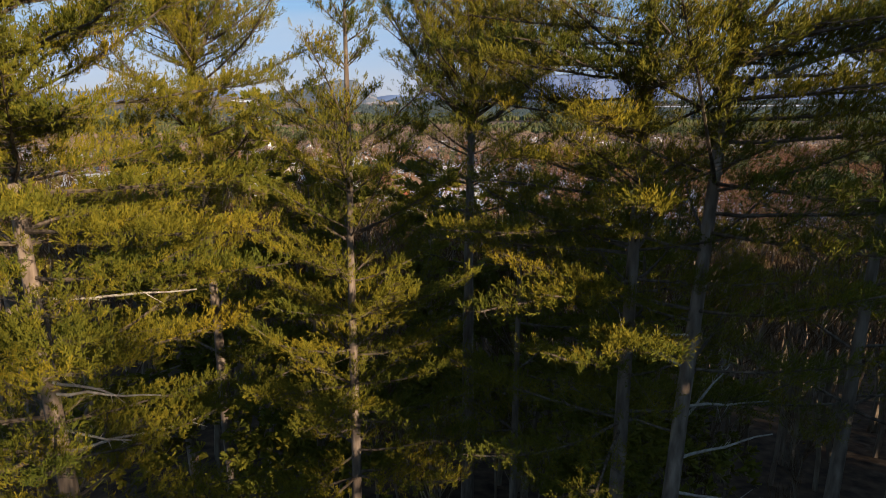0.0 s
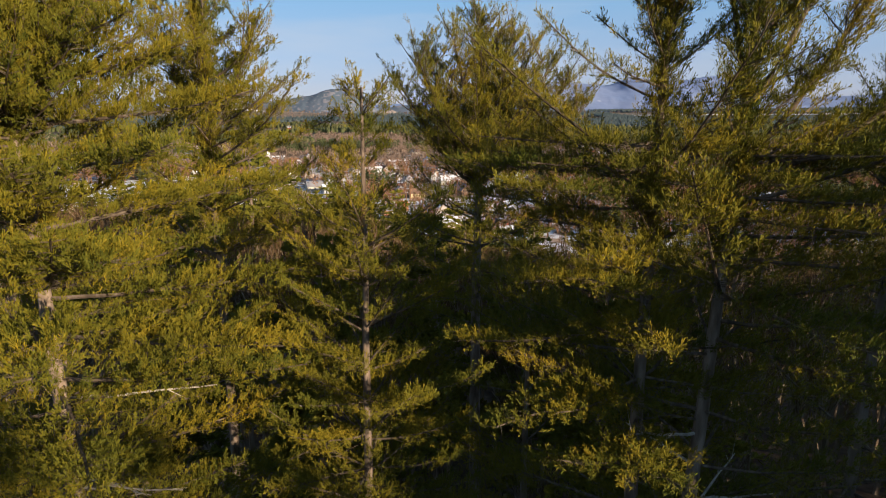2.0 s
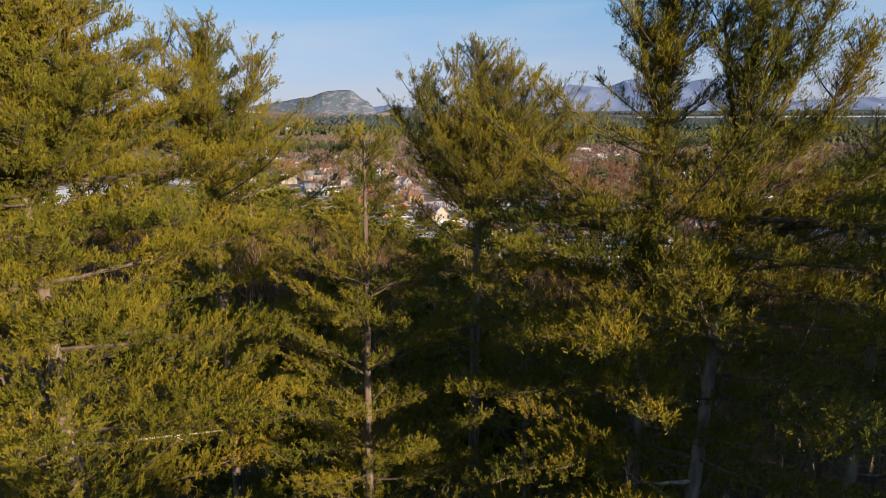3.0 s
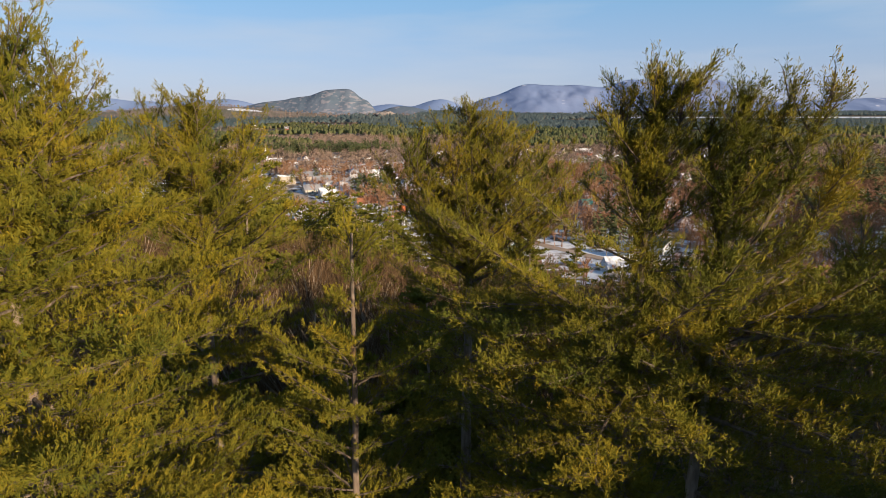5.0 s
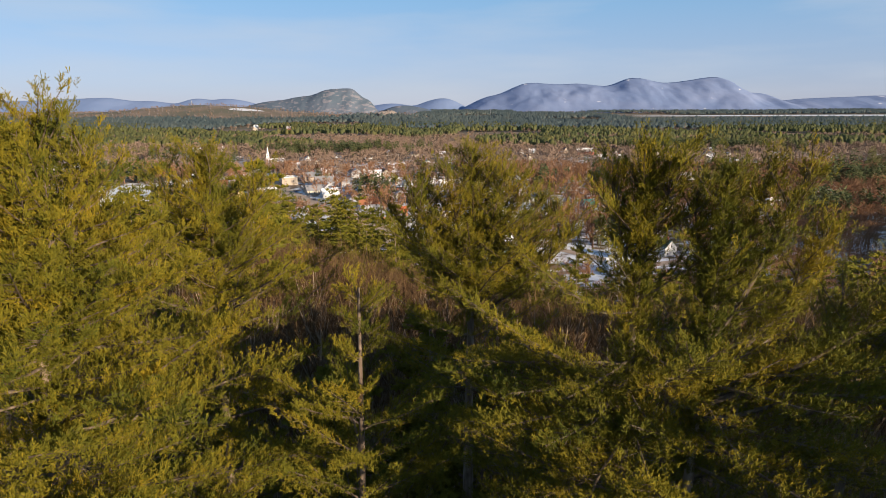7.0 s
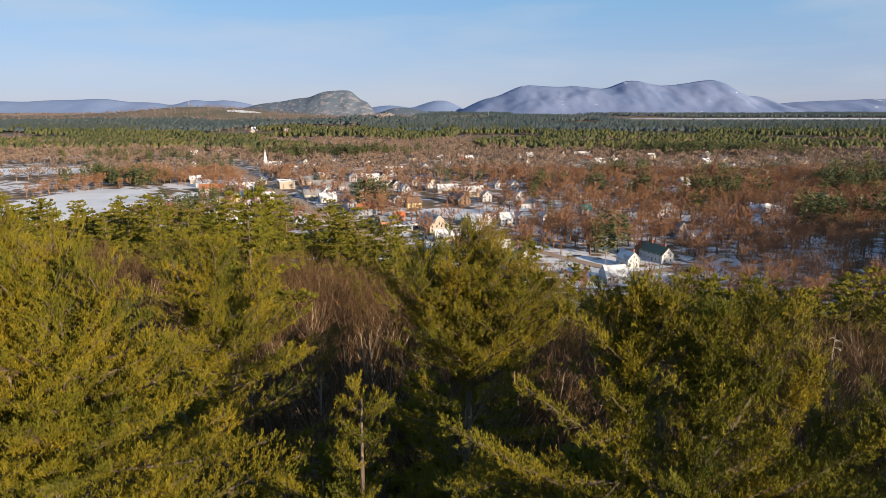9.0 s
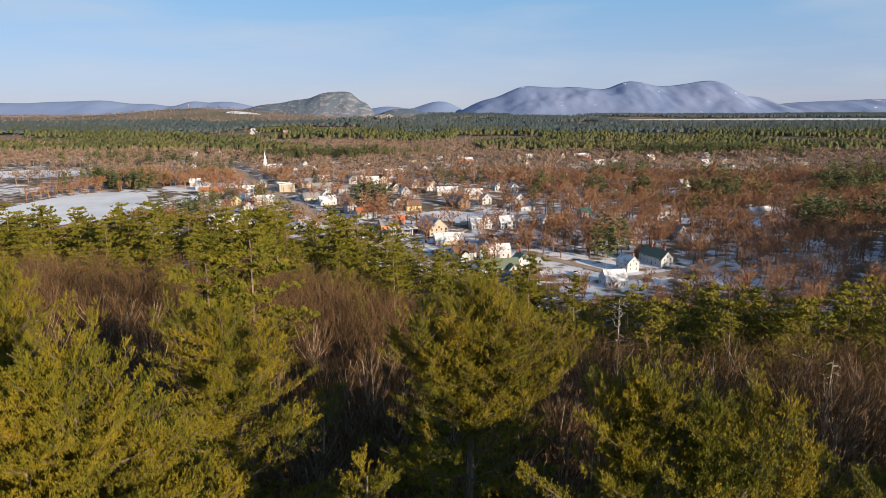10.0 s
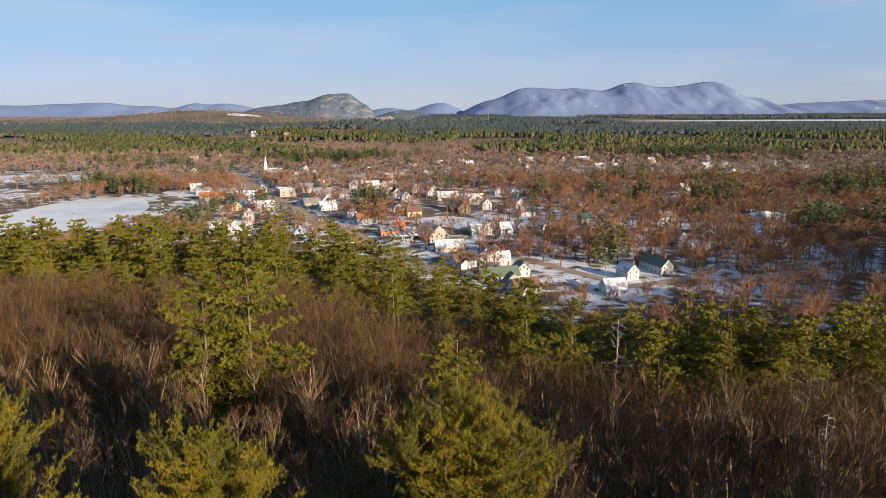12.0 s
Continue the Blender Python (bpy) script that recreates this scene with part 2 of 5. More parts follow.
WALL = {
    "white": paint_mat("white_clapboard", (0.46, 0.47, 0.50), board=3.0),
    "cream": paint_mat("cream_clapboard", (0.46, 0.43, 0.37), board=3.0),
    "yellow": paint_mat("yellow_clapboard", (0.54, 0.45, 0.27), board=3.0),
    "tan": paint_mat("tan_siding", (0.40, 0.34, 0.285), board=2.5),
    "grey": paint_mat("grey_blue_siding", (0.42, 0.46, 0.52), board=3.0),
    "brown": paint_mat("brown_siding", (0.22, 0.14, 0.09), board=2.5),
    "brick": paint_mat("orange_brick", (0.46, 0.20, 0.11), board=8.0),
    "red": paint_mat("red_siding", (0.42, 0.11, 0.07), board=2.5),
}
ROOF = {
    "snow": snow_mat("snowy_roof", (0.64, 0.66, 0.71), (0.15, 0.14, 0.14), 0.30, 0.04),
    "grey": paint_mat("grey_shingle", (0.24, 0.24, 0.26), 0.85, 4.0, 0.5),
    "dark": paint_mat("dark_shingle", (0.07, 0.07, 0.085), 0.85, 4.0, 0.5),
    "brown": paint_mat("brown_shingle", (0.18, 0.115, 0.085), 0.85, 4.0, 0.5),
    "rust": paint_mat("rust_red_roof", (0.36, 0.145, 0.075), 0.7, 3.0, 0.5),
    "orange": paint_mat("orange_red_roof", (0.55, 0.15, 0.06), 0.7, 3.0, 0.4),
    "green": paint_mat("green_metal_roof", (0.13, 0.165, 0.125), 0.6, 2.0, 0.4),
    "teal": paint_mat("teal_metal_roof", (0.06, 0.20, 0.18), 0.5, 2.0, 0.4),
    "blue": paint_mat("blue_metal_roof", (0.16, 0.26, 0.40), 0.5, 2.0, 0.4),
}
TRIM = paint_mat("white_trim", (0.80, 0.79, 0.76))
BRICK_RED = paint_mat("red_chimney_brick", (0.32, 0.11, 0.07), 0.9, 8.0)
METAL = paint_mat("grey_metal", (0.35, 0.36, 0.38), 0.45)
POLE_WOOD = bark_mat("weathered_pole", (0.12, 0.09, 0.07), (0.22, 0.18, 0.14), (0.32, 0.27, 0.22), 8.0)
RUBBER = Mat("black_rubber", 0.9, 0.2).colour((0.02, 0.02, 0.022)).m
GLASS_M = Mat("dark_window_glass", 0.08, 0.5).colour((0.03, 0.035, 0.045))
GLASS = GLASS_M.m
CAR = {k: Mat("car_paint_" + k, 0.3, 0.5).colour(v).m for k, v in {
    "white": (0.75, 0.75, 0.75), "silver": (0.42, 0.43, 0.45), "dark": (0.04, 0.045, 0.06),
    "red": (0.35, 0.03, 0.025), "blue": (0.05, 0.10, 0.26)}.items()}


# ---- mesh helpers ----
class Geo:
    """Gathers vertices and faces, then makes one mesh."""

    def __init__(self):
        self.v, self.f, self.n = [], [], 0

    def add(self, v, f):
        v, f = np.asarray(v, float).reshape(-1, 3), np.asarray(f, int)
        self.v.append(v)
        self.f.append(f + self.n)
        self.n += len(v)
        return self

    def mesh(self, name, mat, smooth=False):
        me = bpy.data.meshes.new(name)
        v = np.concatenate(self.v)
        me.vertices.add(len(v))
        me.vertices.foreach_set("co", v.astype(np.float32).ravel())
        loops = np.concatenate([f.ravel() for f in self.f])
        sizes = np.concatenate([np.full(len(f), f.shape[1]) for f in self.f])
        me.loops.add(len(loops))
        me.loops.foreach_set("vertex_index", loops.astype(np.int32))
        me.polygons.add(len(sizes))
        me.polygons.foreach_set("loop_start", np.concatenate([[0], np.cumsum(sizes)[:-1]]).astype(np.int32))
        if smooth:
            me.polygons.foreach_set("use_smooth", np.ones(len(sizes), bool))
        else:
            me.shade_flat()
        me.update(calc_edges=True)
        me.materials.append(mat)
        return me


def part(name, geo, mat, parent, label="", at=None, smooth=False, kind=""):
    """One mesh object under a thing or a part."""
    me = geo.mesh(name, mat, smooth) if isinstance(geo, Geo) else geo
    ob = new(name, me)
    ob.parent = parent
    if at is not None:
        ob.matrix_basis = at
    return tagged(ob, label, kind=kind)


def unit(v):
    v = np.asarray(v, float)
    return v / np.maximum(np.linalg.norm(v, axis=-1, keepdims=True), 1e-9)


def tube(geo, pts, radii, sides=6, cap=True):
    pts, radii = np.asarray(pts, float), np.asarray(radii, float)
    n = len(pts)
    d = unit(np.gradient(pts, axis=0))
    ref = np.where(np.abs(d[:, 2:3]) > 0.9, [[1.0, 0, 0]], [[0, 0, 1.0]])
    a = unit(np.cross(d, ref))
    b = np.cross(d, a)
    ang = np.arange(sides) * 2 * np.pi / sides
    ring = a[:, None] * np.cos(ang)[None, :, None] + b[:, None] * np.sin(ang)[None, :, None]
    v = (pts[:, None] + ring * radii[:, None, None]).reshape(-1, 3)
    i = np.arange(n - 1)[:, None] * sides
    j = np.arange(sides)[None]
    k = (j + 1) % sides
    geo.add(v, np.stack([i + j, i + sides + j, i + sides + k, i + k], -1).reshape(-1, 4))
    return geo


def box(geo, x0, x1, y0, y1, z0, z1, m=None):
    v = np.array([(x, y, z) for z in (z0, z1) for x, y in ((x0, y0), (x1, y0), (x1, y1), (x0, y1))], float)
    if m is not None:
        v = np.array([m @ Vector(p) for p in v])
    geo.add(v, [(0, 3, 2, 1), (4, 5, 6, 7), (0, 1, 5, 4), (1, 2, 6, 5), (2, 3, 7, 6), (3, 0, 4, 7)])
    return geo


def blades(geo, pos, direc, length, width, rng):
    """Thin triangles from pos along direc."""
    n = len(pos)
    side = unit(np.cross(direc, rng.normal(size=(n, 3))))
    v = np.empty((n, 3, 3))
    half = side * np.broadcast_to(np.asarray(width, float).reshape(-1, 1), (n, 1)) * 0.5
    v[:, 0], v[:, 1] = pos - half, pos + half
    v[:, 2] = pos + direc * np.broadcast_to(np.asarray(length, float).reshape(-1, 1), (n, 1))
    geo.add(v.reshape(-1, 3), np.arange(n * 3).reshape(-1, 3))


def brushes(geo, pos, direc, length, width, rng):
    """Needle bundles from pos along direc with frayed ends; each is turned face-on to the sun, to look lit like round
    needles.
    """
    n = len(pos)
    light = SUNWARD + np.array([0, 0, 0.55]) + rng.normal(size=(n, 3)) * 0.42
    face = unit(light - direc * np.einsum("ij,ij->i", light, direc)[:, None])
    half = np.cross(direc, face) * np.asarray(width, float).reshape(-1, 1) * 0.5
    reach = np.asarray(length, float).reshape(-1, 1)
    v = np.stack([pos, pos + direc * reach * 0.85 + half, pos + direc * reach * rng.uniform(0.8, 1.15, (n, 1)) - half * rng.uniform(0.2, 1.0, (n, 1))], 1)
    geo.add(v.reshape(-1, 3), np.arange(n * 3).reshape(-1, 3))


def scatter(base_v, base_f, places, yaws, scales):
    """Many turned and scaled copies of a small mesh, joined."""
    c, s = np.cos(yaws), np.sin(yaws)
    v = base_v[None] * np.asarray(scales).reshape(len(yaws), -1, 1 if np.ndim(scales) == 1 else 3)
    x = v[..., 0] * c[:, None] - v[..., 1] * s[:, None]
    y = v[..., 0] * s[:, None] + v[..., 1] * c[:, None]
    out = np.stack([x, y, v[..., 2]], -1) + np.asarray(places)[:, None]
    f = base_f[None] + (np.arange(len(yaws)) * len(base_v))[:, None, None]
    return out.reshape(-1, 3), f.reshape(-1, base_f.shape[1])


# ---- land ----
# y below 0: unseen crest behind the camera, raised to shade the slope
HILL_Y = np.array([-600, -250, -60, 0, 60, 120, 170, 240, 285, 1500, 2600, 3600, 5200.0])
HILL_Z = np.array([126, 118, 98, 85, 72, 52, 43, 30, 24, 24, 44, 66, 92.0])
HILL_W = np.array([126, 118, 98, 85, 76, 66, 59, 48, 38, 24, 44, 66, 92.0])


def hills(x, y):
    """The low hills of the plain, and an unseen one added to block sun."""
    g = lambda cx, cy, sx, sy, h: h * np.exp(-((x - cx) / sx) ** 2 - ((y - cy) / sy) ** 2)
    return g(-1300, 3300, 460, 350, 60) + g(-2300, 3300, 800, 400, 18) + g(-520, 3400, 600, 300, 6) + g(-290, 2850, 260, 180, 24) + g(430, 170, 130, 150, 64)


def land(x, y):
    """The height of the ground."""
    x, y = np.asarray(x, float), np.asarray(y, float)
    # the hill reaches further out on its western side
    west = np.interp(y, np.insert(HILL_Y, 9, 355), np.insert(HILL_W, 9, 24))
    k = np.clip((30 - x) / 60, 0, 1)
    z = np.interp(y, HILL_Y, HILL_Z) * (1 - k) + west * k
    # the hill leans down to the right
    lean = np.clip((x - 20) / 120, 0, 1) * np.clip((250 - y) / 250, 0, 1) * np.clip((y + 40) / 90, 0, 1)
    z = z - lean * 3
    wob = (np.sin(x * 0.061 + 1.3) * np.cos(y * 0.053) + 0.5 * np.sin(x * 0.13 + y * 0.11)) * 0.9
    z = z + wob * np.clip((260 - y) / 120, 0, 1)
    return z + hills(x, y)


def ground():
    xs = np.concatenate([-np.geomspace(4400, 260, 34), np.linspace(-250, 250, 84), np.geomspace(260, 4400, 34)])
    ys = np.concatenate([np.linspace(-600, -60, 14), np.linspace(-50, 420, 100), np.geomspace(428, 4960, 90)])
    X, Y = np.meshgrid(xs, ys)
    v = np.stack([X, Y, land(X, Y)], -1).reshape(-1, 3)
    w = len(xs)
    i = np.arange(len(ys) - 1)[:, None] * w + np.arange(w - 1)[None]
    g = Geo().add(v, np.stack([i, i + 1, i + w + 1, i + w], -1).reshape(-1, 4))
    tagged(new("ground", g.mesh("ground", GROUND, True)), "wooded winter hillside and plain with patchy snow", "ground", kind="structure")


ground()


def sheet(name, cx, cy, rx, ry, turn, lift, mat, label, category, seed, ragged=0.18):
    """A flat patch with an uneven rim, lying on the land."""
    rng = np.random.default_rng(seed)
    n, rings = 72, 7
    a = np.linspace(0, 2 * np.pi, n, endpoint=False)
    r = 1 + sum(ragged / k * np.sin(k * a + rng.uniform(0, 6.28)) for k in (2, 3, 5, 8))
    c, s = math.cos(radians(turn)), math.sin(radians(turn))
    pts = []
    for q in np.linspace(0.02, 1, rings):
        px, py = rx * r * q * np.cos(a), ry * r * q * np.sin(a)
        x, y = cx + px * c - py * s, cy + px * s + py * c
        pts.append(np.stack([x, y, land(x, y) + lift], -1))
    j = np.arange(n)
    f = np.concatenate([np.stack([k * n + j, (k + 1) * n + j, (k + 1) * n + (j + 1) % n, k * n + (j + 1) % n], -1) for k in range(rings - 1)])
    g = Geo().add(np.concatenate(pts), f)
    return tagged(new(name, g.mesh(name, mat, True)), label, category, kind="structure")


def strip(name, pts, width, lift, mat, label, category):
    """A road along a line."""
    p = np.array(pts, float)
    t = np.linspace(0, len(p) - 1, len(p) * 8)
    q = np.stack([np.interp(t, range(len(p)), p[:, k]) for k in (0, 1)], -1)
    d = unit(np.gradient(q, axis=0))
    nrm = np.stack([-d[:, 1], d[:, 0]], -1) * width / 2
    rows = [np.concatenate([q + nrm * s, (land(q[:, 0] + nrm[:, 0] * s, q[:, 1] + nrm[:, 1] * s) + lift)[:, None]], -1) for s in (1, 0.33, -0.33, -1)]
    v = np.stack(rows, 1).reshape(-1, 3)
    i = np.arange(len(q) - 1)[:, None] * 4 + np.arange(3)[None]
    g = Geo().add(v, np.stack([i, i + 1, i + 5, i + 4], -1).reshape(-1, 4)[:, ::-1])
    return tagged(new(name, g.mesh(name, mat, True)), label, category, kind="structure")


def range_of_hills(name, y_ridge, depth, peaks, base, x0, x1, mat, label, seed, rough=1.0):
    """A wooded ridge: its skyline is the soft union of peaks (x, height, left width, right width)."""
    xs = np.linspace(x0, x1, 260)
    sky = np.zeros_like(xs)
    for px, h, wl, wr in peaks:
        u = np.where(xs < px, (xs - px) / wl, (xs - px) / wr)
        sky = (sky ** 5 + (h * np.exp(-u ** 2)) ** 5) ** 0.2
    rows = np.linspace(0, 1.25, 40)
    v = []
    for q in rows:
        drop = np.cos(min(q, 1.0) * math.pi / 2) ** 1.3 if q <= 1 else 0.0
        y = y_ridge - depth * (1 - q) if q <= 1 else y_ridge + (q - 1) * 200
        fade = (1 - drop) if q <= 1 else 1 - (q - 1) * 2.2
        z = np.empty_like(xs)
        for i, x in enumerate(xs):
            nz = noise.fractal(Vector((x * 0.0035 + seed, y * 0.002, seed)), 0.9, 2.0, 5) * rough
            amp = 0.22 * math.sin(min(q, 1.0) * math.pi) + 0.012
            z[i] = base + sky[i] * max(fade, 0.0) * (1 + nz * amp) - (20 if q == 0 else 0)
        v.append(np.stack([xs, np.full_like(xs, y), z], -1))
    n = len(xs)
    i = np.arange(len(rows) - 1)[:, None] * n + np.arange(n - 1)[None]
    g = Geo().add(np.concatenate(v), np.stack([i, i + 1, i + n + 1, i + n], -1).reshape(-1, 4))
    return tagged(new(name, g.mesh(name, mat, True)), label, "mountain", kind="structure")

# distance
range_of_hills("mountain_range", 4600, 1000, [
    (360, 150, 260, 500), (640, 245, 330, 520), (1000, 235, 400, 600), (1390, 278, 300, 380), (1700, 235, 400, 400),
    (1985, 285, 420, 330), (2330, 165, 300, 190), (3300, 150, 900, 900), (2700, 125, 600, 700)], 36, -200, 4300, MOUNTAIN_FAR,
    "long wooded mountain ridge in painted blue-grey haze, streaked with snow", 3.0, 1.0)
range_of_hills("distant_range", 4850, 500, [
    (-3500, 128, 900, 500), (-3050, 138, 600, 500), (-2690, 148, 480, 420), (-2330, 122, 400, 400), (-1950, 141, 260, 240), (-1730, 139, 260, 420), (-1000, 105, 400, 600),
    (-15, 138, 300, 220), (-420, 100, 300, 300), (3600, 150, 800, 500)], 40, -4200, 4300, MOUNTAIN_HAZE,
    "low blue hills on the horizon with painted-in haze", 8.0, 0.5)
range_of_hills("rocky_hill", 3700, 420, [(-1010, 116, 330, 200), (-860, 138, 200, 200), (-700, 174, 190, 200), (-570, 184, 200, 120), (-470, 120, 100, 70), (-250, 88, 200, 260)], 33, -1700, 300, HILL,
               "dark wooded hill with a steep bare rock face", 5.0, 1.2)

sheet("pond", -345, 552, 60, 112, 14, 0.10, ICE, "frozen pond under thin windblown snow", "pond", 11, 0.10)
sheet("pond_north", -585, 858, 75, 55, -20, 0.10, ICE, "small frozen pond white with snow", "pond", 12, 0.10)
for i, (fx, fy, rx, ry, tn) in enumerate([(-950, 1390, 120, 80, 10), (-690, 1120, 70, 40, 0), (254, 468, 20, 22, 10), (1950, 3330, 1060, 80, 1),
                                          (-1040, 3190, 75, 50, 20), (-290, 705, 34, 40, 30), (-120, 465, 22, 16, 30), (5, 505, 34, 22, 20),
                                          (-360, 2100, 90, 40, 0)]):
    sheet("snow_field", fx, fy, rx, ry, tn, 0.08 + 0.004 * i, SNOW, "open field under smooth white snow", "field", 20 + i, 0.26)
strip("main_street", [(-6, 330), (-23, 361), (-35, 387), (-55, 420), (-83, 469), (-118, 524), (-164, 604), (-208, 696), (-245, 774), (-295, 872), (-335, 939)], 20, 0.20, ASPHALT, "wide worn tan-grey asphalt main street", "road")
strip("side_road", [(50, 372), (72, 344), (88, 325), (98, 308), (123, 317), (145, 330), (170, 352)], 7, 0.21, ASPHALT, "narrow dark asphalt lane between snowy lawns", "road")
strip("cross_street", [(-128, 592), (-60, 625), (20, 655), (110, 690), (240, 720)], 8, 0.22, ASPHALT, "grey asphalt side street", "road")
strip("back_street", [(-52, 432), (20, 470), (110, 500), (220, 520)], 7, 0.23, ASPHALT, "grey asphalt side street", "road")


# ---- pines near by ----
def wiggle(rng, n, size):
    w = np.cumsum(rng.normal(size=(n, 3)), axis=0) * size
    return w - w[0]


def sprays(rng, wood, needles, root, td, tl, up=0.75, k=16, spread=0.45):
    """Twigs from root along td, each set with upright brushes of long soft needles."""
    m = len(root)
    blades(wood, root, td, tl, np.full(m, 0.018), rng)
    count = np.maximum(2, (tl / 0.165).astype(int))
    idx = np.repeat(np.arange(m), count)
    u = np.concatenate([np.linspace(0.22, 1.0, c) for c in count])
    pos = root[idx] + td[idx] * (tl[idx] * u)[:, None] + rng.normal(size=(len(idx), 3)) * np.array([0.055, 0.055, 0.02])
    # upright side shoots, tallest about the middle of each twig
    lobe = rng.uniform(0.25, 1.0, m)[idx] * np.sin(np.pi * np.clip(0.15 + 0.75 * u, 0, 1))
    pos[:, 2] += np.clip(0.08 + 0.26 * np.sqrt(tl[idx]), 0, 0.36) * lobe * rng.uniform(-0.1, 1.0, len(idx))
    direc = unit(td[idx] * 0.55 + rng.normal(size=(len(idx), 3)) * 0.30 + np.array([0, 0, up]))
    tall = rng.uniform(0.7, 1.3, len(pos))
    # bundles that spread like a brush
    p = np.repeat(pos, k, axis=0) + np.repeat(direc * tall[:, None], k, axis=0) * rng.uniform(-0.08, 0.15, (len(pos) * k, 1))
    dn = unit(np.repeat(direc, k, axis=0) + rng.normal(size=(len(p), 3)) * spread)
    ln = rng.uniform(0.075, 0.125, len(p)) * np.repeat(tall, k)
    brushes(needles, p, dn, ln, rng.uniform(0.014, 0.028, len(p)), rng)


def bough(rng, start, az, slope, curve, length, r0, dense=1.0, reach=0.30):
    """One limb of a white pine: its wood, and the needles of its flat plumes."""
    n = 9
    s = np.linspace(0, 1, n)
    fwd = np.array([math.cos(az), math.sin(az), 0.0])
    side = np.array([-fwd[1], fwd[0], 0.0])
    bend = rng.normal() * 0.12
    line = start + np.outer(s * length, fwd) + np.outer(bend * length * s ** 2, side)
    line[:, 2] += length * (slope * s + curve * s ** 2)
    line += wiggle(rng, n, 0.014 * length / 3)
    wood = Geo()
    tube(wood, line, r0 * (1 - 0.82 * s) + 0.006, 5)
    needles = Geo()
    m = max(4, int(length / 0.125 * dense))
    at = np.sort(rng.uniform(0.0, 1.0, m) ** 0.8) * 0.90 + 0.10
    sign = np.where(np.arange(m) % 2 == 0, 1.0, -1.0)
    root = np.stack([np.interp(at, s, line[:, k]) for k in range(3)], -1)
    tl = np.clip(reach * length * np.sqrt(np.maximum(1.06 - at, 0.02)) * rng.uniform(0.5, 1.15, m), 0.18, 1.5)
    td = unit(fwd * rng.uniform(0.55, 1.0, (m, 1)) + side * (sign * rng.uniform(0.25, 1.0, m))[:, None]
              + np.array([0, 0, 1.0]) * (rng.uniform(-0.08, 0.30, m) + max(slope, 0) * 0.5)[:, None])
    sprays(rng, wood, needles, root, td, tl)
    return wood, needles


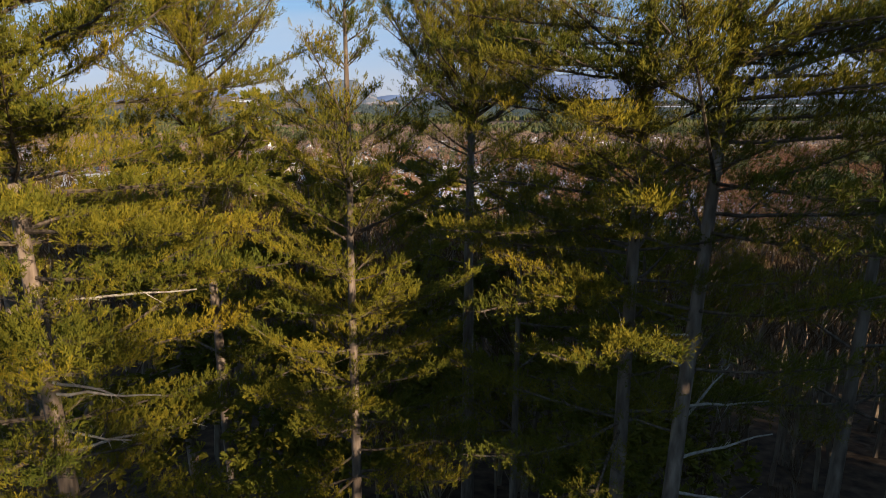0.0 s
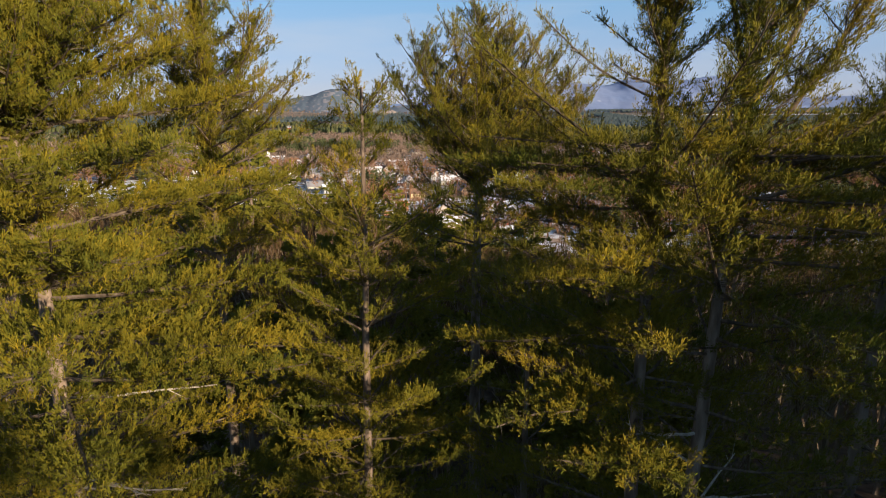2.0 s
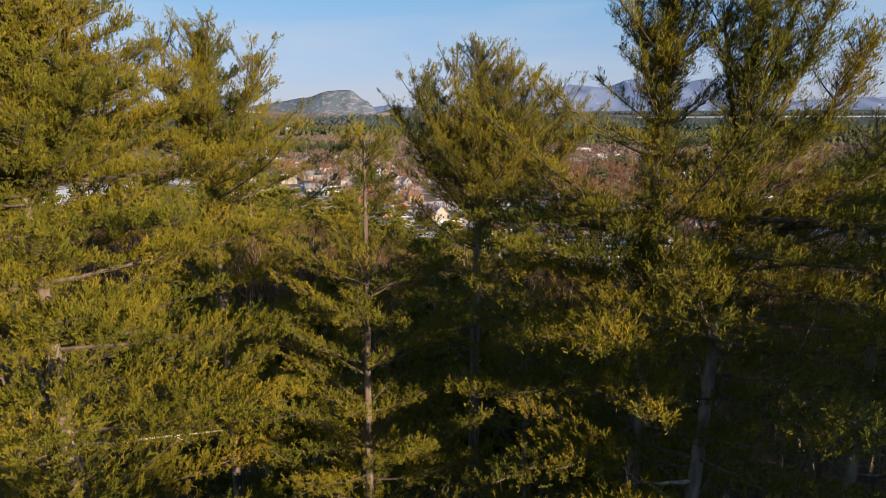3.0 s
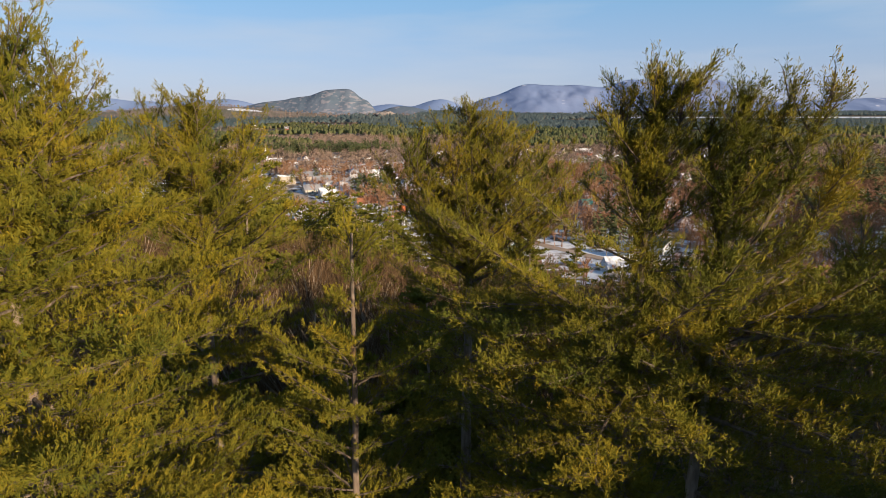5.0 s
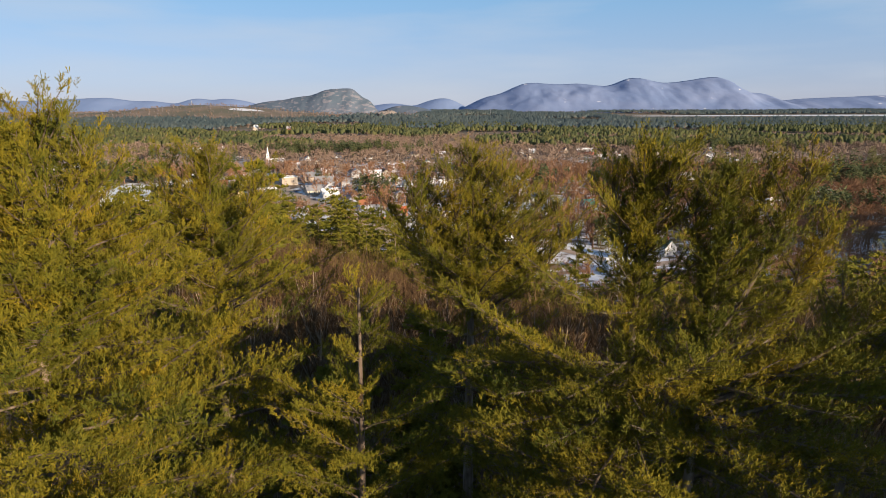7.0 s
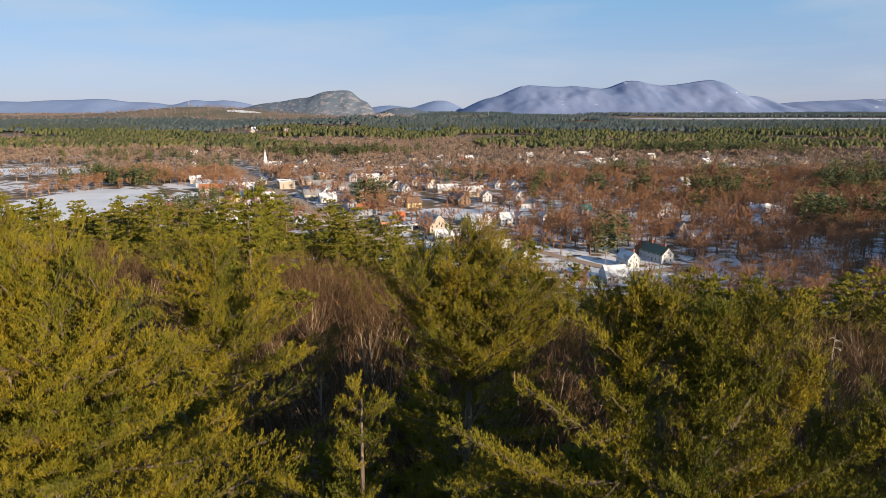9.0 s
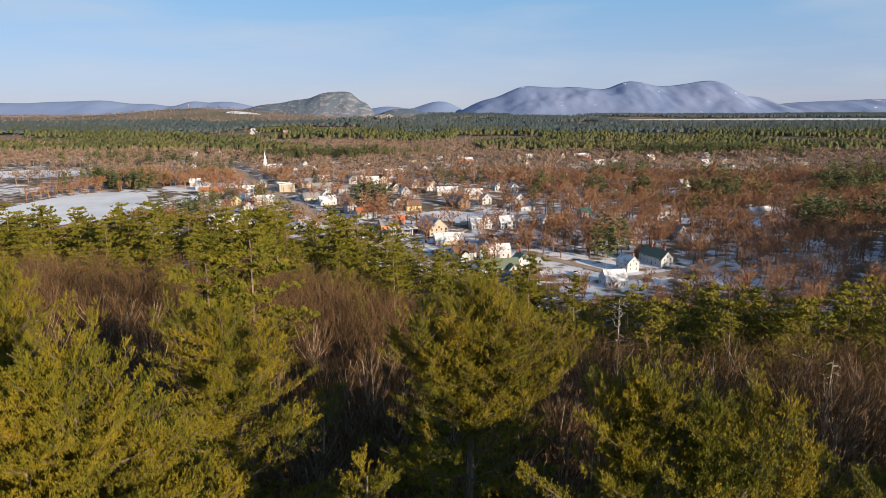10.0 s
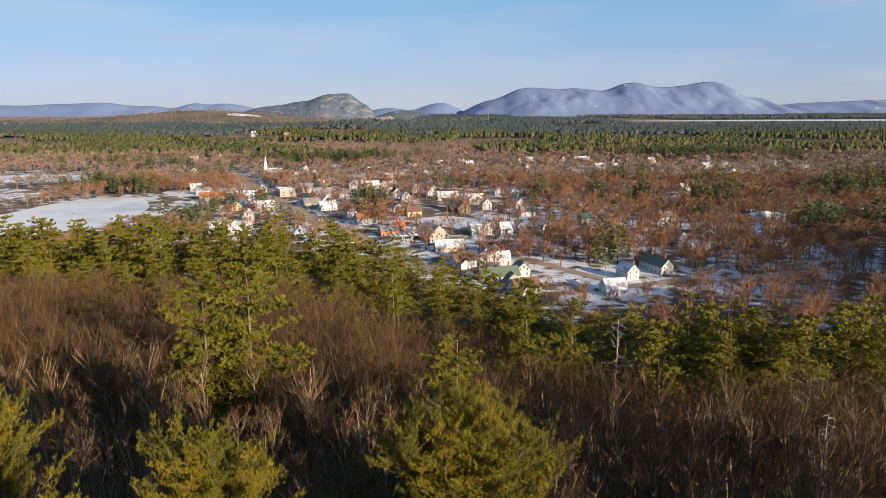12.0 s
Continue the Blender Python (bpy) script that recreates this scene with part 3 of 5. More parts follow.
def pine(base, top, crown, radius, seed, label, leaders=(), trunk_r=0.24, lean=(0.0, 0.0), step=0.58, whorl=5, rise=(0.0, 0.75), dense=1.0,
         shape=None, extra=(), gaps=0.16, spikes=(), spur=0.62, clear_stem=0.0, straight=False, limb_r=0.115, bare=(0, 0), wound=0.0, cover=0):
    """A tall white pine. leaders: (height, dx, dy, rise) stems that part from the trunk; extra: single limbs (height, azimuth, length, slope, curve)."""
    rng = np.random.default_rng(seed)
    step, dense = step * 2.2, dense * 1.75
    bx, by = base
    bz = float(land(bx, by)) - 0.3
    tree = tagged(new("pine_tree"), label, "tree", "pines on the hill")
    tree.location = (bx, by, bz)
    h = top - bz
    n = 14
    s = np.linspace(0, 1, n)
    cut = 1.0 if straight or not leaders else (max(l[0] for l in leaders) + 0.3 - bz) / h
    stem = np.stack([lean[0] * s, lean[1] * s, h * s], -1) + wiggle(rng, n, 0.018)
    trunk = Geo()
    keep = s <= max(cut, 0.3)
    tube(trunk, stem[keep], (trunk_r * (1 - s) ** 0.8 + 0.03)[keep], 9)
    forks = []
    stems = [(stem, crown - bz, h)] if not leaders else [(stem[keep], crown - bz, cut * h if not clear_stem else min(l[0] for l in leaders) - clear_stem - bz)]
    for lz, dx, dy, tz in leaders:
        u = np.linspace(0, 1, 8)
        o = np.array([np.interp(lz - bz, stem[:, 2], stem[:, k]) for k in range(3)])
        g = o + np.stack([dx * u ** 0.75, dy * u ** 0.75, (tz - lz) * u], -1) + wiggle(rng, 8, 0.025)
        forks.append(tube(Geo(), g, limb_r * (1 - u) ** 0.9 + 0.016, 7))
        stems.append((g, lz + 0.15 + 0.6 * clear_stem - bz, tz - bz))
    if straight:
        stems.append((stem, max(l[0] for l in leaders) - 0.4 - bz, h))
    part("trunk", trunk, BARK, tree, "rough grey-brown pine bark", smooth=True)
    for g in forks:
        part("stem", g, BARK_LIMB, tree, smooth=True)
    if wound:
        o = np.array([np.interp(wound - bz, stem[:, 2], stem[:, k]) for k in range(3)])
        u = np.linspace(0, 1, 7)
        split = o + np.outer(u - 0.4, np.array([0.07, -0.02, 0.55])) + np.array([-0.02, -0.06, 0.0]) + wiggle(rng, 7, 0.01)
        part("wound", tube(Geo(), split, 0.075 * np.sin(np.pi * (0.08 + 0.86 * u)) + 0.008, 7), WOUND, tree, "torn orange split in the bark", smooth=True)
    prof = shape or (lambda q: (1 - q) ** 0.62 * (0.55 + 0.45 * min(1.0, q * 6 + 0.3)))
    limbs = []
    for line, z0, z1 in stems:
        z = z0
        while z < z1 - 0.15:
            q = (z - (crown - bz)) / max(h - (crown - bz), 0.1)
            o = np.array([np.interp(z, line[:, 2], line[:, k]) for k in range(3)])
            turn = rng.uniform(0, 6.28)
            for w in range(whorl if not leaders or line is stems[0][0] else 4):
                if rng.random() < gaps or bare[0] < z + bz < bare[1]:
                    continue
                length = radius * prof(min(max(q, 0), 1)) * rng.uniform(0.6, 1.15) * (spur if line is not stems[0][0] else 1.0)
                length = max(0.42, min(length, 0.45 + 0.7 * (z1 - z)))
                top_up = max(0.0, 1 - (z1 - z) / 1.6) * 0.9 if leaders and line is not stems[0][0] else 0.0
                slope = rise[0] + (rise[1] - rise[0]) * q + rng.normal() * 0.10 + top_up
                limbs.append((o + np.array([0, 0, rng.normal() * 0.12]), turn + w * 6.283 / whorl + rng.normal() * 0.3, slope, 0.12 + 0.1 * rng.random(), length))
            z += step * rng.uniform(0.75, 1.25) * (1.0 if line is stems[0][0] else 0.54)
        # the leading shoot
        limbs.append((line[-1] - np.array([0, 0, 0.35]), rng.uniform(0, 6.28), 3.0, 0.3, 0.22))
    for lz, a, length, slope, curve in extra:
        o = np.array([np.interp(lz - bz, stem[:, 2], stem[:, k]) for k in range(3)])
        limbs.append((o, radians(a), slope, curve, length))
    if cover:
        # short shoots along the trunk
        zz = rng.uniform(crown + 1.5 - bz, (0.9 if straight else 0.62) * h, cover)
        root = np.stack([np.interp(zz, stem[:, 2], stem[:, k]) for k in range(3)], -1)
        a = rng.uniform(0, 6.283, cover)
        td = unit(np.stack([np.cos(a), np.sin(a), rng.uniform(-0.1, 0.7, cover)], -1))
        wood, needles = Geo(), Geo()
        sprays(rng, wood, needles, root, td, rng.uniform(0.4, 1.1, cover))
        limb = part("trunk_shoot", wood, BARK_LIMB, tree, kind="stuff")
        part("needles", needles, NEEDLES, limb, kind="stuff")
    for line, z0, z1 in stems[1:]:
        m = max(8, int(np.linalg.norm(line[-1] - line[0]) / 0.058 * dense))
        at = rng.uniform(0.22 if not straight or line is not stem else 0.70, 1.0, m)
        root = np.stack([np.interp(at, np.linspace(0, 1, len(line)), line[:, k]) for k in range(3)], -1)
        a = rng.uniform(0, 6.283, m)
        td = unit(np.stack([np.cos(a), np.sin(a), rng.uniform(0.3, 1.3, m)], -1))
        wood, needles = Geo(), Geo()
        sprays(rng, wood, needles, root, td, rng.uniform(0.28, 0.72, m) * (1.15 - 0.45 * at), 0.75, 22, 0.58)
        limb = part("leading_shoot", wood, BARK_LIMB, tree, kind="stuff")
        part("needles", needles, NEEDLES, limb, kind="stuff")
    for o, a, slope, curve, length in limbs:
        r0 = 0.008 + 0.0065 * length
        wood, needles = bough(rng, o, a, slope, curve, length, r0, dense)
        limb = part("branch", wood, BARK_LIMB, tree)
        part("needles", needles, NEEDLES, limb, kind="stuff")
    for lz, a, length, slope in spikes:
        o = np.array([np.interp(lz - bz, stem[:, 2], stem[:, k]) for k in range(3)])
        u = np.linspace(0, 1, 7)
        d = np.array([math.cos(radians(a)), math.sin(radians(a)), slope])
        line = o + np.outer(u * length, d) + wiggle(rng, 7, 0.03)
        g = tube(Geo(), line, 0.035 * (1 - 0.8 * u) + 0.006, 5)
        m = 7
        at = rng.uniform(0.3, 0.95, m)
        root = np.stack([np.interp(at, u, line[:, k]) for k in range(3)], -1)
        blades(g, root, unit(d + rng.normal(size=(m, 3)) * 0.7), rng.uniform(0.2, 0.6, m), np.full(m, 0.022), rng)
        part("dead_branch", g, DEADWOOD, tree, "bare grey dead branch")
    return tree


def fan(q):
    """A broad head of rising limbs."""
    return 0.62 + 0.5 * math.sin(math.pi * min(1, q * 1.05)) - 0.35 * q


def tower(q):
    """Broad plates below, a slim head above."""
    return 1.0 if q < 0.63 else 0.40 - 0.2 * (q - 0.63)


def full(q):
    """A deep crown, wide almost to the top."""
    return 1.0 if q < 0.5 else 0.3 + 0.7 * (1 - q) / 0.5


pine((-8.9, 12.3), 106.4, 91.2, 5.0, 101, "tall white pine with sunlit yellow-green plumes",
     leaders=((101.6, -1.0, -0.2, 106.0), (101.9, 0.45, 0.4, 106.8), (102.2, 1.5, 0.5, 105.9), (101.8, -0.2, -0.6, 105.6), (102.4, 1.0, -0.5, 105.2)), trunk_r=0.25, rise=(-0.02, 0.45), shape=full, spur=0.75, step=0.55, limb_r=0.06, gaps=0.05, whorl=6, straight=True, cover=110,
     extra=((98.2, -62, 5.6, 0.02, 0.08), (97.0, -80, 5.8, 0.0, 0.06), (99.6, -40, 5.2, 0.02, 0.08), (96.2, -50, 5.4, 0.0, 0.05), (99.9, 20, 5.4, 0.1, 0.05), (98.4, 10, 5.6, 0.0, 0.08),
            (95.6, -72, 5.6, 0.0, 0.05), (97.6, -20, 5.6, 0.0, 0.06), (101.0, -25, 5.0, 0.08, 0.06), (100.6, -65, 4.8, 0.06, 0.06), (96.6, -8, 5.4, 0.0, 0.06), (102.0, -8, 4.6, 0.05, 0.08), (102.6, 15, 3.6, 0.2, 0.1),
            (101.6, -95, 3.6, 0.05, 0.08), (100.9, -120, 3.4, 0.05, 0.08), (102.2, -60, 3.0, 0.12, 0.08), (103.2, -20, 3.2, 0.15, 0.1), (103.8, 10, 2.6, 0.25, 0.1), (104.3, -40, 2.2, 0.3, 0.1), (103.0, -70, 2.8, 0.1, 0.08), (102.8, 30, 3.2, 0.12, 0.1)),
     spikes=((93.9, -6, 2.6, 0.03), (94.6, 2, 1.5, 0.04), (96.1, 10, 3.4, 0.04), (92.4, 22, 3.2, 0.08), (93.0, -18, 2.2, 0.0), (94.2, -24, 2.4, 0.05)))
pine((-7.8, 18.9), 105.5, 92.0, 5.5, 102, "sunlit white pine with a rounded bushy top",
     leaders=((101.2, -1.2, 0.3, 105.2), (101.6, 0.4, -0.2, 105.7), (101.4, 1.7, 0.2, 104.8)), rise=(0.0, 0.5), trunk_r=0.2, shape=full, spur=0.62, step=0.62, limb_r=0.05, dense=0.78, straight=True, cover=60)
pine((-2.55, 13.9), 102.9, 90.6, 3.9, 103, "slender young white pine with a split orange wound", wound=99.75,
     trunk_r=0.15, rise=(0.05, 0.75), step=0.40, gaps=0.04, whorl=6, cover=60, lean=(0.25, 0.3), dense=1.25, shape=lambda q: (0.17 if q > 0.72 else 1.0 - 0.45 * q))
pine((0.75, 22.3), 105.4, 94.0, 4.8, 104, "broad white pine with upswept limbs, half in shade", straight=True, limb_r=0.05, dense=0.75, gaps=0.14,
     leaders=((99.4, -3.0, 0.0, 103.5), (99.8, -2.3, -0.9, 104.1), (100.3, -1.9, 0.9, 104.4), (101.2, -1.1, -0.6, 104.7), (101.6, 0.8, 0.7, 104.9), (101.2, 1.2, -0.7, 104.7), (100.4, 2.0, 0.8, 104.4),
              (99.8, 2.5, -0.8, 104.0), (99.5, 3.2, 0.2, 103.4), (99.2, 3.8, -0.6, 102.5)), rise=(0.05, 0.8), trunk_r=0.28, shape=fan, spur=0.40, step=0.50)
pine((3.85, 12.6), 106.2, 93.0, 3.9, 105, "tall white pine with a bare stretch of pale trunk", straight=True, limb_r=0.04, bare=(101.5, 102.3),
     leaders=((103.3, -0.6, 0.3, 105.7), (103.7, 0.5, -0.3, 105.8)), lean=(0.25, 0.0), rise=(0.0, 0.75), trunk_r=0.20,
     shape=tower, spur=0.36, step=0.50, whorl=6,
     extra=((102.45, 176, 2.5, 0.30, 0.34), (102.3, 350, 1.7, 0.05, 0.1), (102.7, 215, 1.7, 0.15, 0.1), (99.6, 235, 4.2, 0.03, 0.08), (99.0, 215, 3.8, 0.02, 0.05), (100.4, 262, 4.0, 0.03, 0.08), (99.8, 190, 3.6, 0.03, 0.08), (98.4, 250, 4.0, 0.0, 0.06), (100.6, 225, 3.4, 0.05, 0.06),
            (101.1, 200, 3.0, 0.03, 0.05), (101.3, 165, 3.4, 0.0, 0.05), (100.9, 150, 3.6, 0.0, 0.05), (101.2, 238, 2.6, 0.0, 0.05), (100.9, 262, 2.8, 0.0, 0.05), (101.4, 290, 2.2, 0.0, 0.05), (97.6, 200, 4.2, 0.0, 0.05), (97.0, 160, 4.4, 0.0, 0.05), (98.2, 150, 4.2, 0.0, 0.05), (96.4, 215, 4.2, 0.0, 0.04), (101.5, 185, 3.8, 0.02, 0.05), (101.0, 175, 4.2, 0.0, 0.05), (100.6, 205, 3.6, 0.02, 0.05), (100.2, 160, 4.2, 0.0, 0.05), (101.6, 230, 2.8, 0.0, 0.05)))
pine((4.7, 12.0), 105.8, 93.0, 4.1, 106, "tall white pine with a leaning forked trunk", straight=True, limb_r=0.05, bare=(101.7, 102.5),
     leaders=((102.6, -0.3, 0.5, 105.3), (102.9, 1.0, 0.5, 105.9), (102.3, 1.5, -0.3, 105.9), (101.2, 2.4, 0.2, 104.7), (100.8, 4.1, -0.2, 103.4)), lean=(0.8, 0.0), rise=(0.02, 0.75), trunk_r=0.21,
     shape=tower, spur=0.34, step=0.60, whorl=5, gaps=0.22,
     extra=((100.4, -8, 5.8, 0.30, 0.03), (99.4, -60, 4.4, 0.05, 0.08), (98.6, -85, 4.2, 0.0, 0.08), (98.0, -30, 5.0, 0.02, 0.1), (100.2, -75, 4.0, 0.04, 0.06), (99.8, -30, 4.6, 0.05, 0.06), (97.6, -65, 4.6, 0.0, 0.06), (101.2, -20, 4.4, 0.1, 0.06), (101.4, -50, 2.8, 0.0, 0.05), (101.0, -92, 2.8, 0.0, 0.05), (101.3, 20, 3.6, 0.03, 0.05), (100.8, 45, 3.4, 0.0, 0.05), (102.6, 10, 2.6, 0.35, 0.1), (101.5, -10, 4.2, 0.03, 0.05), (101.0, 15, 4.4, 0.02, 0.05), (100.6, -40, 3.8, 0.0, 0.05), (100.2, 5, 5.0, 0.02, 0.05)),
     spikes=((93.7, 0, 2.0, 0.02), (93.2, 40, 1.9, 0.5), (95.4, 200, 2.0, 0.1), (92.4, 10, 2.2, 0.25), (91.6, -20, 1.8, 0.1), (94.6, 150, 1.5, 0.3)))
pine((-14.7, 19.1), 107.0, 96.0, 3.0, 108, "tall white pine with sunlit upright top", straight=True, limb_r=0.05, leaders=((102.5, -0.9, 0.2, 106.0), (103.0, 0.5, -0.3, 105.6), (102.8, 0.1, 0.5, 106.4)), rise=(0.0, 0.6), shape=full, spur=0.5, step=0.7, dense=0.7)
pine((9.8, 13.6), 103.4, 93.0, 4.6, 107, "shaded white pine on the slope", rise=(0.0, 0.6), trunk_r=0.2, leaders=((99.5, -0.7, 0.0, 102.6), (99.8, 0.8, 0.2, 103.1)), shape=full, spur=0.7, limb_r=0.06, step=0.62, dense=1.0, whorl=6)
pine((2.0, 16.4), 98.4, 90.5, 3.4, 109, "shaded young white pine under taller pines", rise=(0.0, 0.6), trunk_r=0.13, step=0.75, gaps=0.12, shape=full)


def dead_conifer(x, y, top):
    """A dead standing spruce: a spire hung with thin bare twigs."""
    rng = np.random.default_rng(55)
    z0 = float(land(x, y)) - 0.2
    t = tagged(new("dead_conifer"), "dead bare conifer with thin drooping grey twigs", "tree")
    t.location = (x, y, z0)
    h = top - z0
    s = np.linspace(0, 1, 9)
    stem = np.stack([0 * s, 0 * s, h * s], -1) + wiggle(rng, 9, 0.03)
    part("trunk", tube(Geo(), stem, 0.17 * (1 - s) + 0.02, 7), DEADWOOD, t, smooth=True)
    fine = Geo()
    for i in range(60):
        q = rng.uniform(0.3, 0.99)
        o = np.array([np.interp(q, s, stem[:, k]) for k in range(3)])
        a, ln = rng.uniform(0, 6.28), 3.2 * (1.05 - q) * rng.uniform(0.5, 1.2) + 0.3
        u = np.linspace(0, 1, 5)
        d = np.array([math.cos(a), math.sin(a), 0.1])
        line = o + np.outer(u * ln, d) - np.outer(u ** 2 * ln * 0.25, [0, 0, 1]) + wiggle(rng, 5, 0.03)
        g = tube(Geo(), line, 0.022 * (1 - 0.8 * u) + 0.004, 3)
        root = np.stack([np.interp(np.linspace(0.3, 1, 8), u, line[:, k]) for k in range(3)], -1)
        blades(fine, root, unit(d + rng.normal(size=(8, 3)) * 0.7), ln * rng.uniform(0.15, 0.35, 8), np.full(8, 0.03), rng)
        part("branch", g, DEADWOOD, t)
    part("twig_crown", fine, DEADWOOD, t, kind="stuff")


dead_conifer(30.5, 44.4, 92.6)


def dead_pine(x, y, top, seed):
    """A dead pine that has kept its crooked upper limbs."""
    rng = np.random.default_rng(seed)
    z0 = float(land(x, y)) - 0.2
    t = tagged(new("dead_pine"), "dead pine with pale bare crooked limbs", "tree", "dead pines")
    t.location = (x, y, z0)
    h = top - z0
    s = np.linspace(0, 1, 9)
    stem = np.stack([0 * s, 0 * s, h * s], -1) + wiggle(rng, 9, 0.10)
    part("trunk", tube(Geo(), stem, 0.24 * (1 - s) ** 0.8 + 0.05, 7), DEADWOOD, t, smooth=True)
    for i in range(22):
        q = rng.uniform(0.38, 0.98)
        o = np.array([np.interp(q, s, stem[:, k]) for k in range(3)])
        a, ln = rng.uniform(0, 6.28), 5.0 * (1.15 - q) * rng.uniform(0.6, 1.2) + 0.8
        u = np.linspace(0, 1, 6)
        d = np.array([math.cos(a), math.sin(a), rng.uniform(-0.1, 0.5)])
        line = o + np.outer(u * ln, d) + wiggle(rng, 6, 0.07 * ln)
        limb = part("branch", tube(Geo(), line, 0.11 * (1 - 0.8 * u) + 0.02, 4), DEADWOOD, t)
        fine = Geo()
        for e in rng.uniform(0.3, 1.0, 6):
            p = np.array([np.interp(e, u, line[:, k]) for k in range(3)])
            g = p + np.outer(np.linspace(0, 1, 3) * ln * rng.uniform(0.15, 0.4), unit(d + rng.normal(size=3) * 0.7))
            tube(fine, g, [0.05, 0.035, 0.015], 3)
        part("twigs", fine, DEADWOOD, limb, kind="stuff")


dead_pine(35.5, 117, 74.5, 61)
dead_pine(62.5, 96, 72.0, 62)


def radio_mast(x, y, height):
    """A guyed lattice mast on a far ridge."""
    m = tagged(new("radio_mast"), "slender pale lattice radio mast on a wooded ridge", "mast", "masts on the ridge")
    m.location = (x, y, float(land(x, y)) - 0.5)
    for a in (0, 120, 240):
        c, d = 1.3 * math.cos(radians(a)), 1.3 * math.sin(radians(a))
        part("leg", tube(Geo(), [(c, d, 0), (c, d, height / 2), (c * 0.6, d * 0.6, height)], [0.3, 0.28, 0.2], 5), METAL, m)
    for i in range(9):
        z = (i + 0.7) * height / 9.5
        g = Geo()
        for a in (0, 120, 240):
            p, q = ((1.3 * math.cos(radians(b)), 1.3 * math.sin(radians(b))) for b in (a, a + 120))
            tube(g, [(*p, z), ((p[0] + q[0]) / 2, (p[1] + q[1]) / 2, z + 0.8), (*q, z + 1.6)], [0.14] * 3, 4)
        part("bracing", g, METAL, m)


radio_mast(-1364, 3300, 36)
radio_mast(240, 3250, 40)


def outcrop(x, y, r, h):
    """A bald dome of rock among the trees."""
    g = Geo()
    u, v = np.meshgrid(np.linspace(0, 2 * np.pi, 40, endpoint=False), np.linspace(0, 1, 14))
    w = np.array([[1 + 0.3 * noise.fractal(Vector((math.cos(a) * 1.6, math.sin(a) * 1.6, b * 2)), 0.8, 2.0, 4) for a in u[0]] for b in v[:, 0]])
    rr = r * np.cos(v * np.pi / 2) ** 0.6 * w
    p = np.stack([x + rr * np.cos(u), y + rr * np.sin(u), float(land(x, y)) - 5 + (h + 5) * np.sin(v * np.pi / 2) ** 0.8 * w], -1)
    i = np.arange(13)[:, None] * 40 + np.arange(40)[None]
    j = np.arange(13)[:, None] * 40 + (np.arange(40)[None] + 1) % 40
    g.add(p.reshape(-1, 3), np.stack([i, j, j + 40, i + 40], -1).reshape(-1, 4))
    tagged(new("rock_outcrop", g.mesh("rock_outcrop", ROCK)), "bald pinkish rock dome among far pines", "rock", kind="structure")


outcrop(-262, 2790, 46, 22)


# ---- woods ----
def pine_parts(seed, h, blade_n=6, whorls=16, blade_l=0.85, blade_w=0.32, spread=0.30, low=0.16, per=2.8):
    """Trunk and crown of a pine for the middle distance."""
    rng = np.random.default_rng(seed)
    trunk, crown = Geo(), Geo()
    s = np.linspace(0, 1, 7)
    tube(trunk, np.stack([0 * s, 0 * s, h * s], -1) + wiggle(rng, 7, 0.05), 0.011 * h * (1 - s) + 0.03, 6)
    zs = np.linspace(low, 0.99, whorls) * h
    for z in zs:
        q = z / h
        for w in range(5):
            if rng.random() < 0.2:
                continue
            a = rng.uniform(0, 6.28)
            ln = h * spread * (1.05 - q) ** 0.6 * rng.uniform(0.45, 1.25) + 0.3
            sl = -0.05 + 0.7 * max(q - 0.6, 0) * 2 + rng.normal() * 0.1
            d = np.array([math.cos(a), math.sin(a), sl])
            o = np.array([0, 0, z])
            blades(trunk, o[None], unit(d)[None], ln * 0.9, 0.10, rng)
            m = max(4, int(ln * per))
            at = rng.uniform(0.12, 1.0, m)
            p = o + d * (at * ln)[:, None] + rng.normal(size=(m, 3)) * [0.30, 0.30, 0.10] * ln * 0.35
            p = np.repeat(p, blade_n, axis=0)
            dd = unit(d * 0.7 + rng.normal(size=(len(p), 3)) * [0.6, 0.6, 0.35] + [0, 0, 0.4])
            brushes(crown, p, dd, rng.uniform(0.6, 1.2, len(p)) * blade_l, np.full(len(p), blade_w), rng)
    return trunk, crown


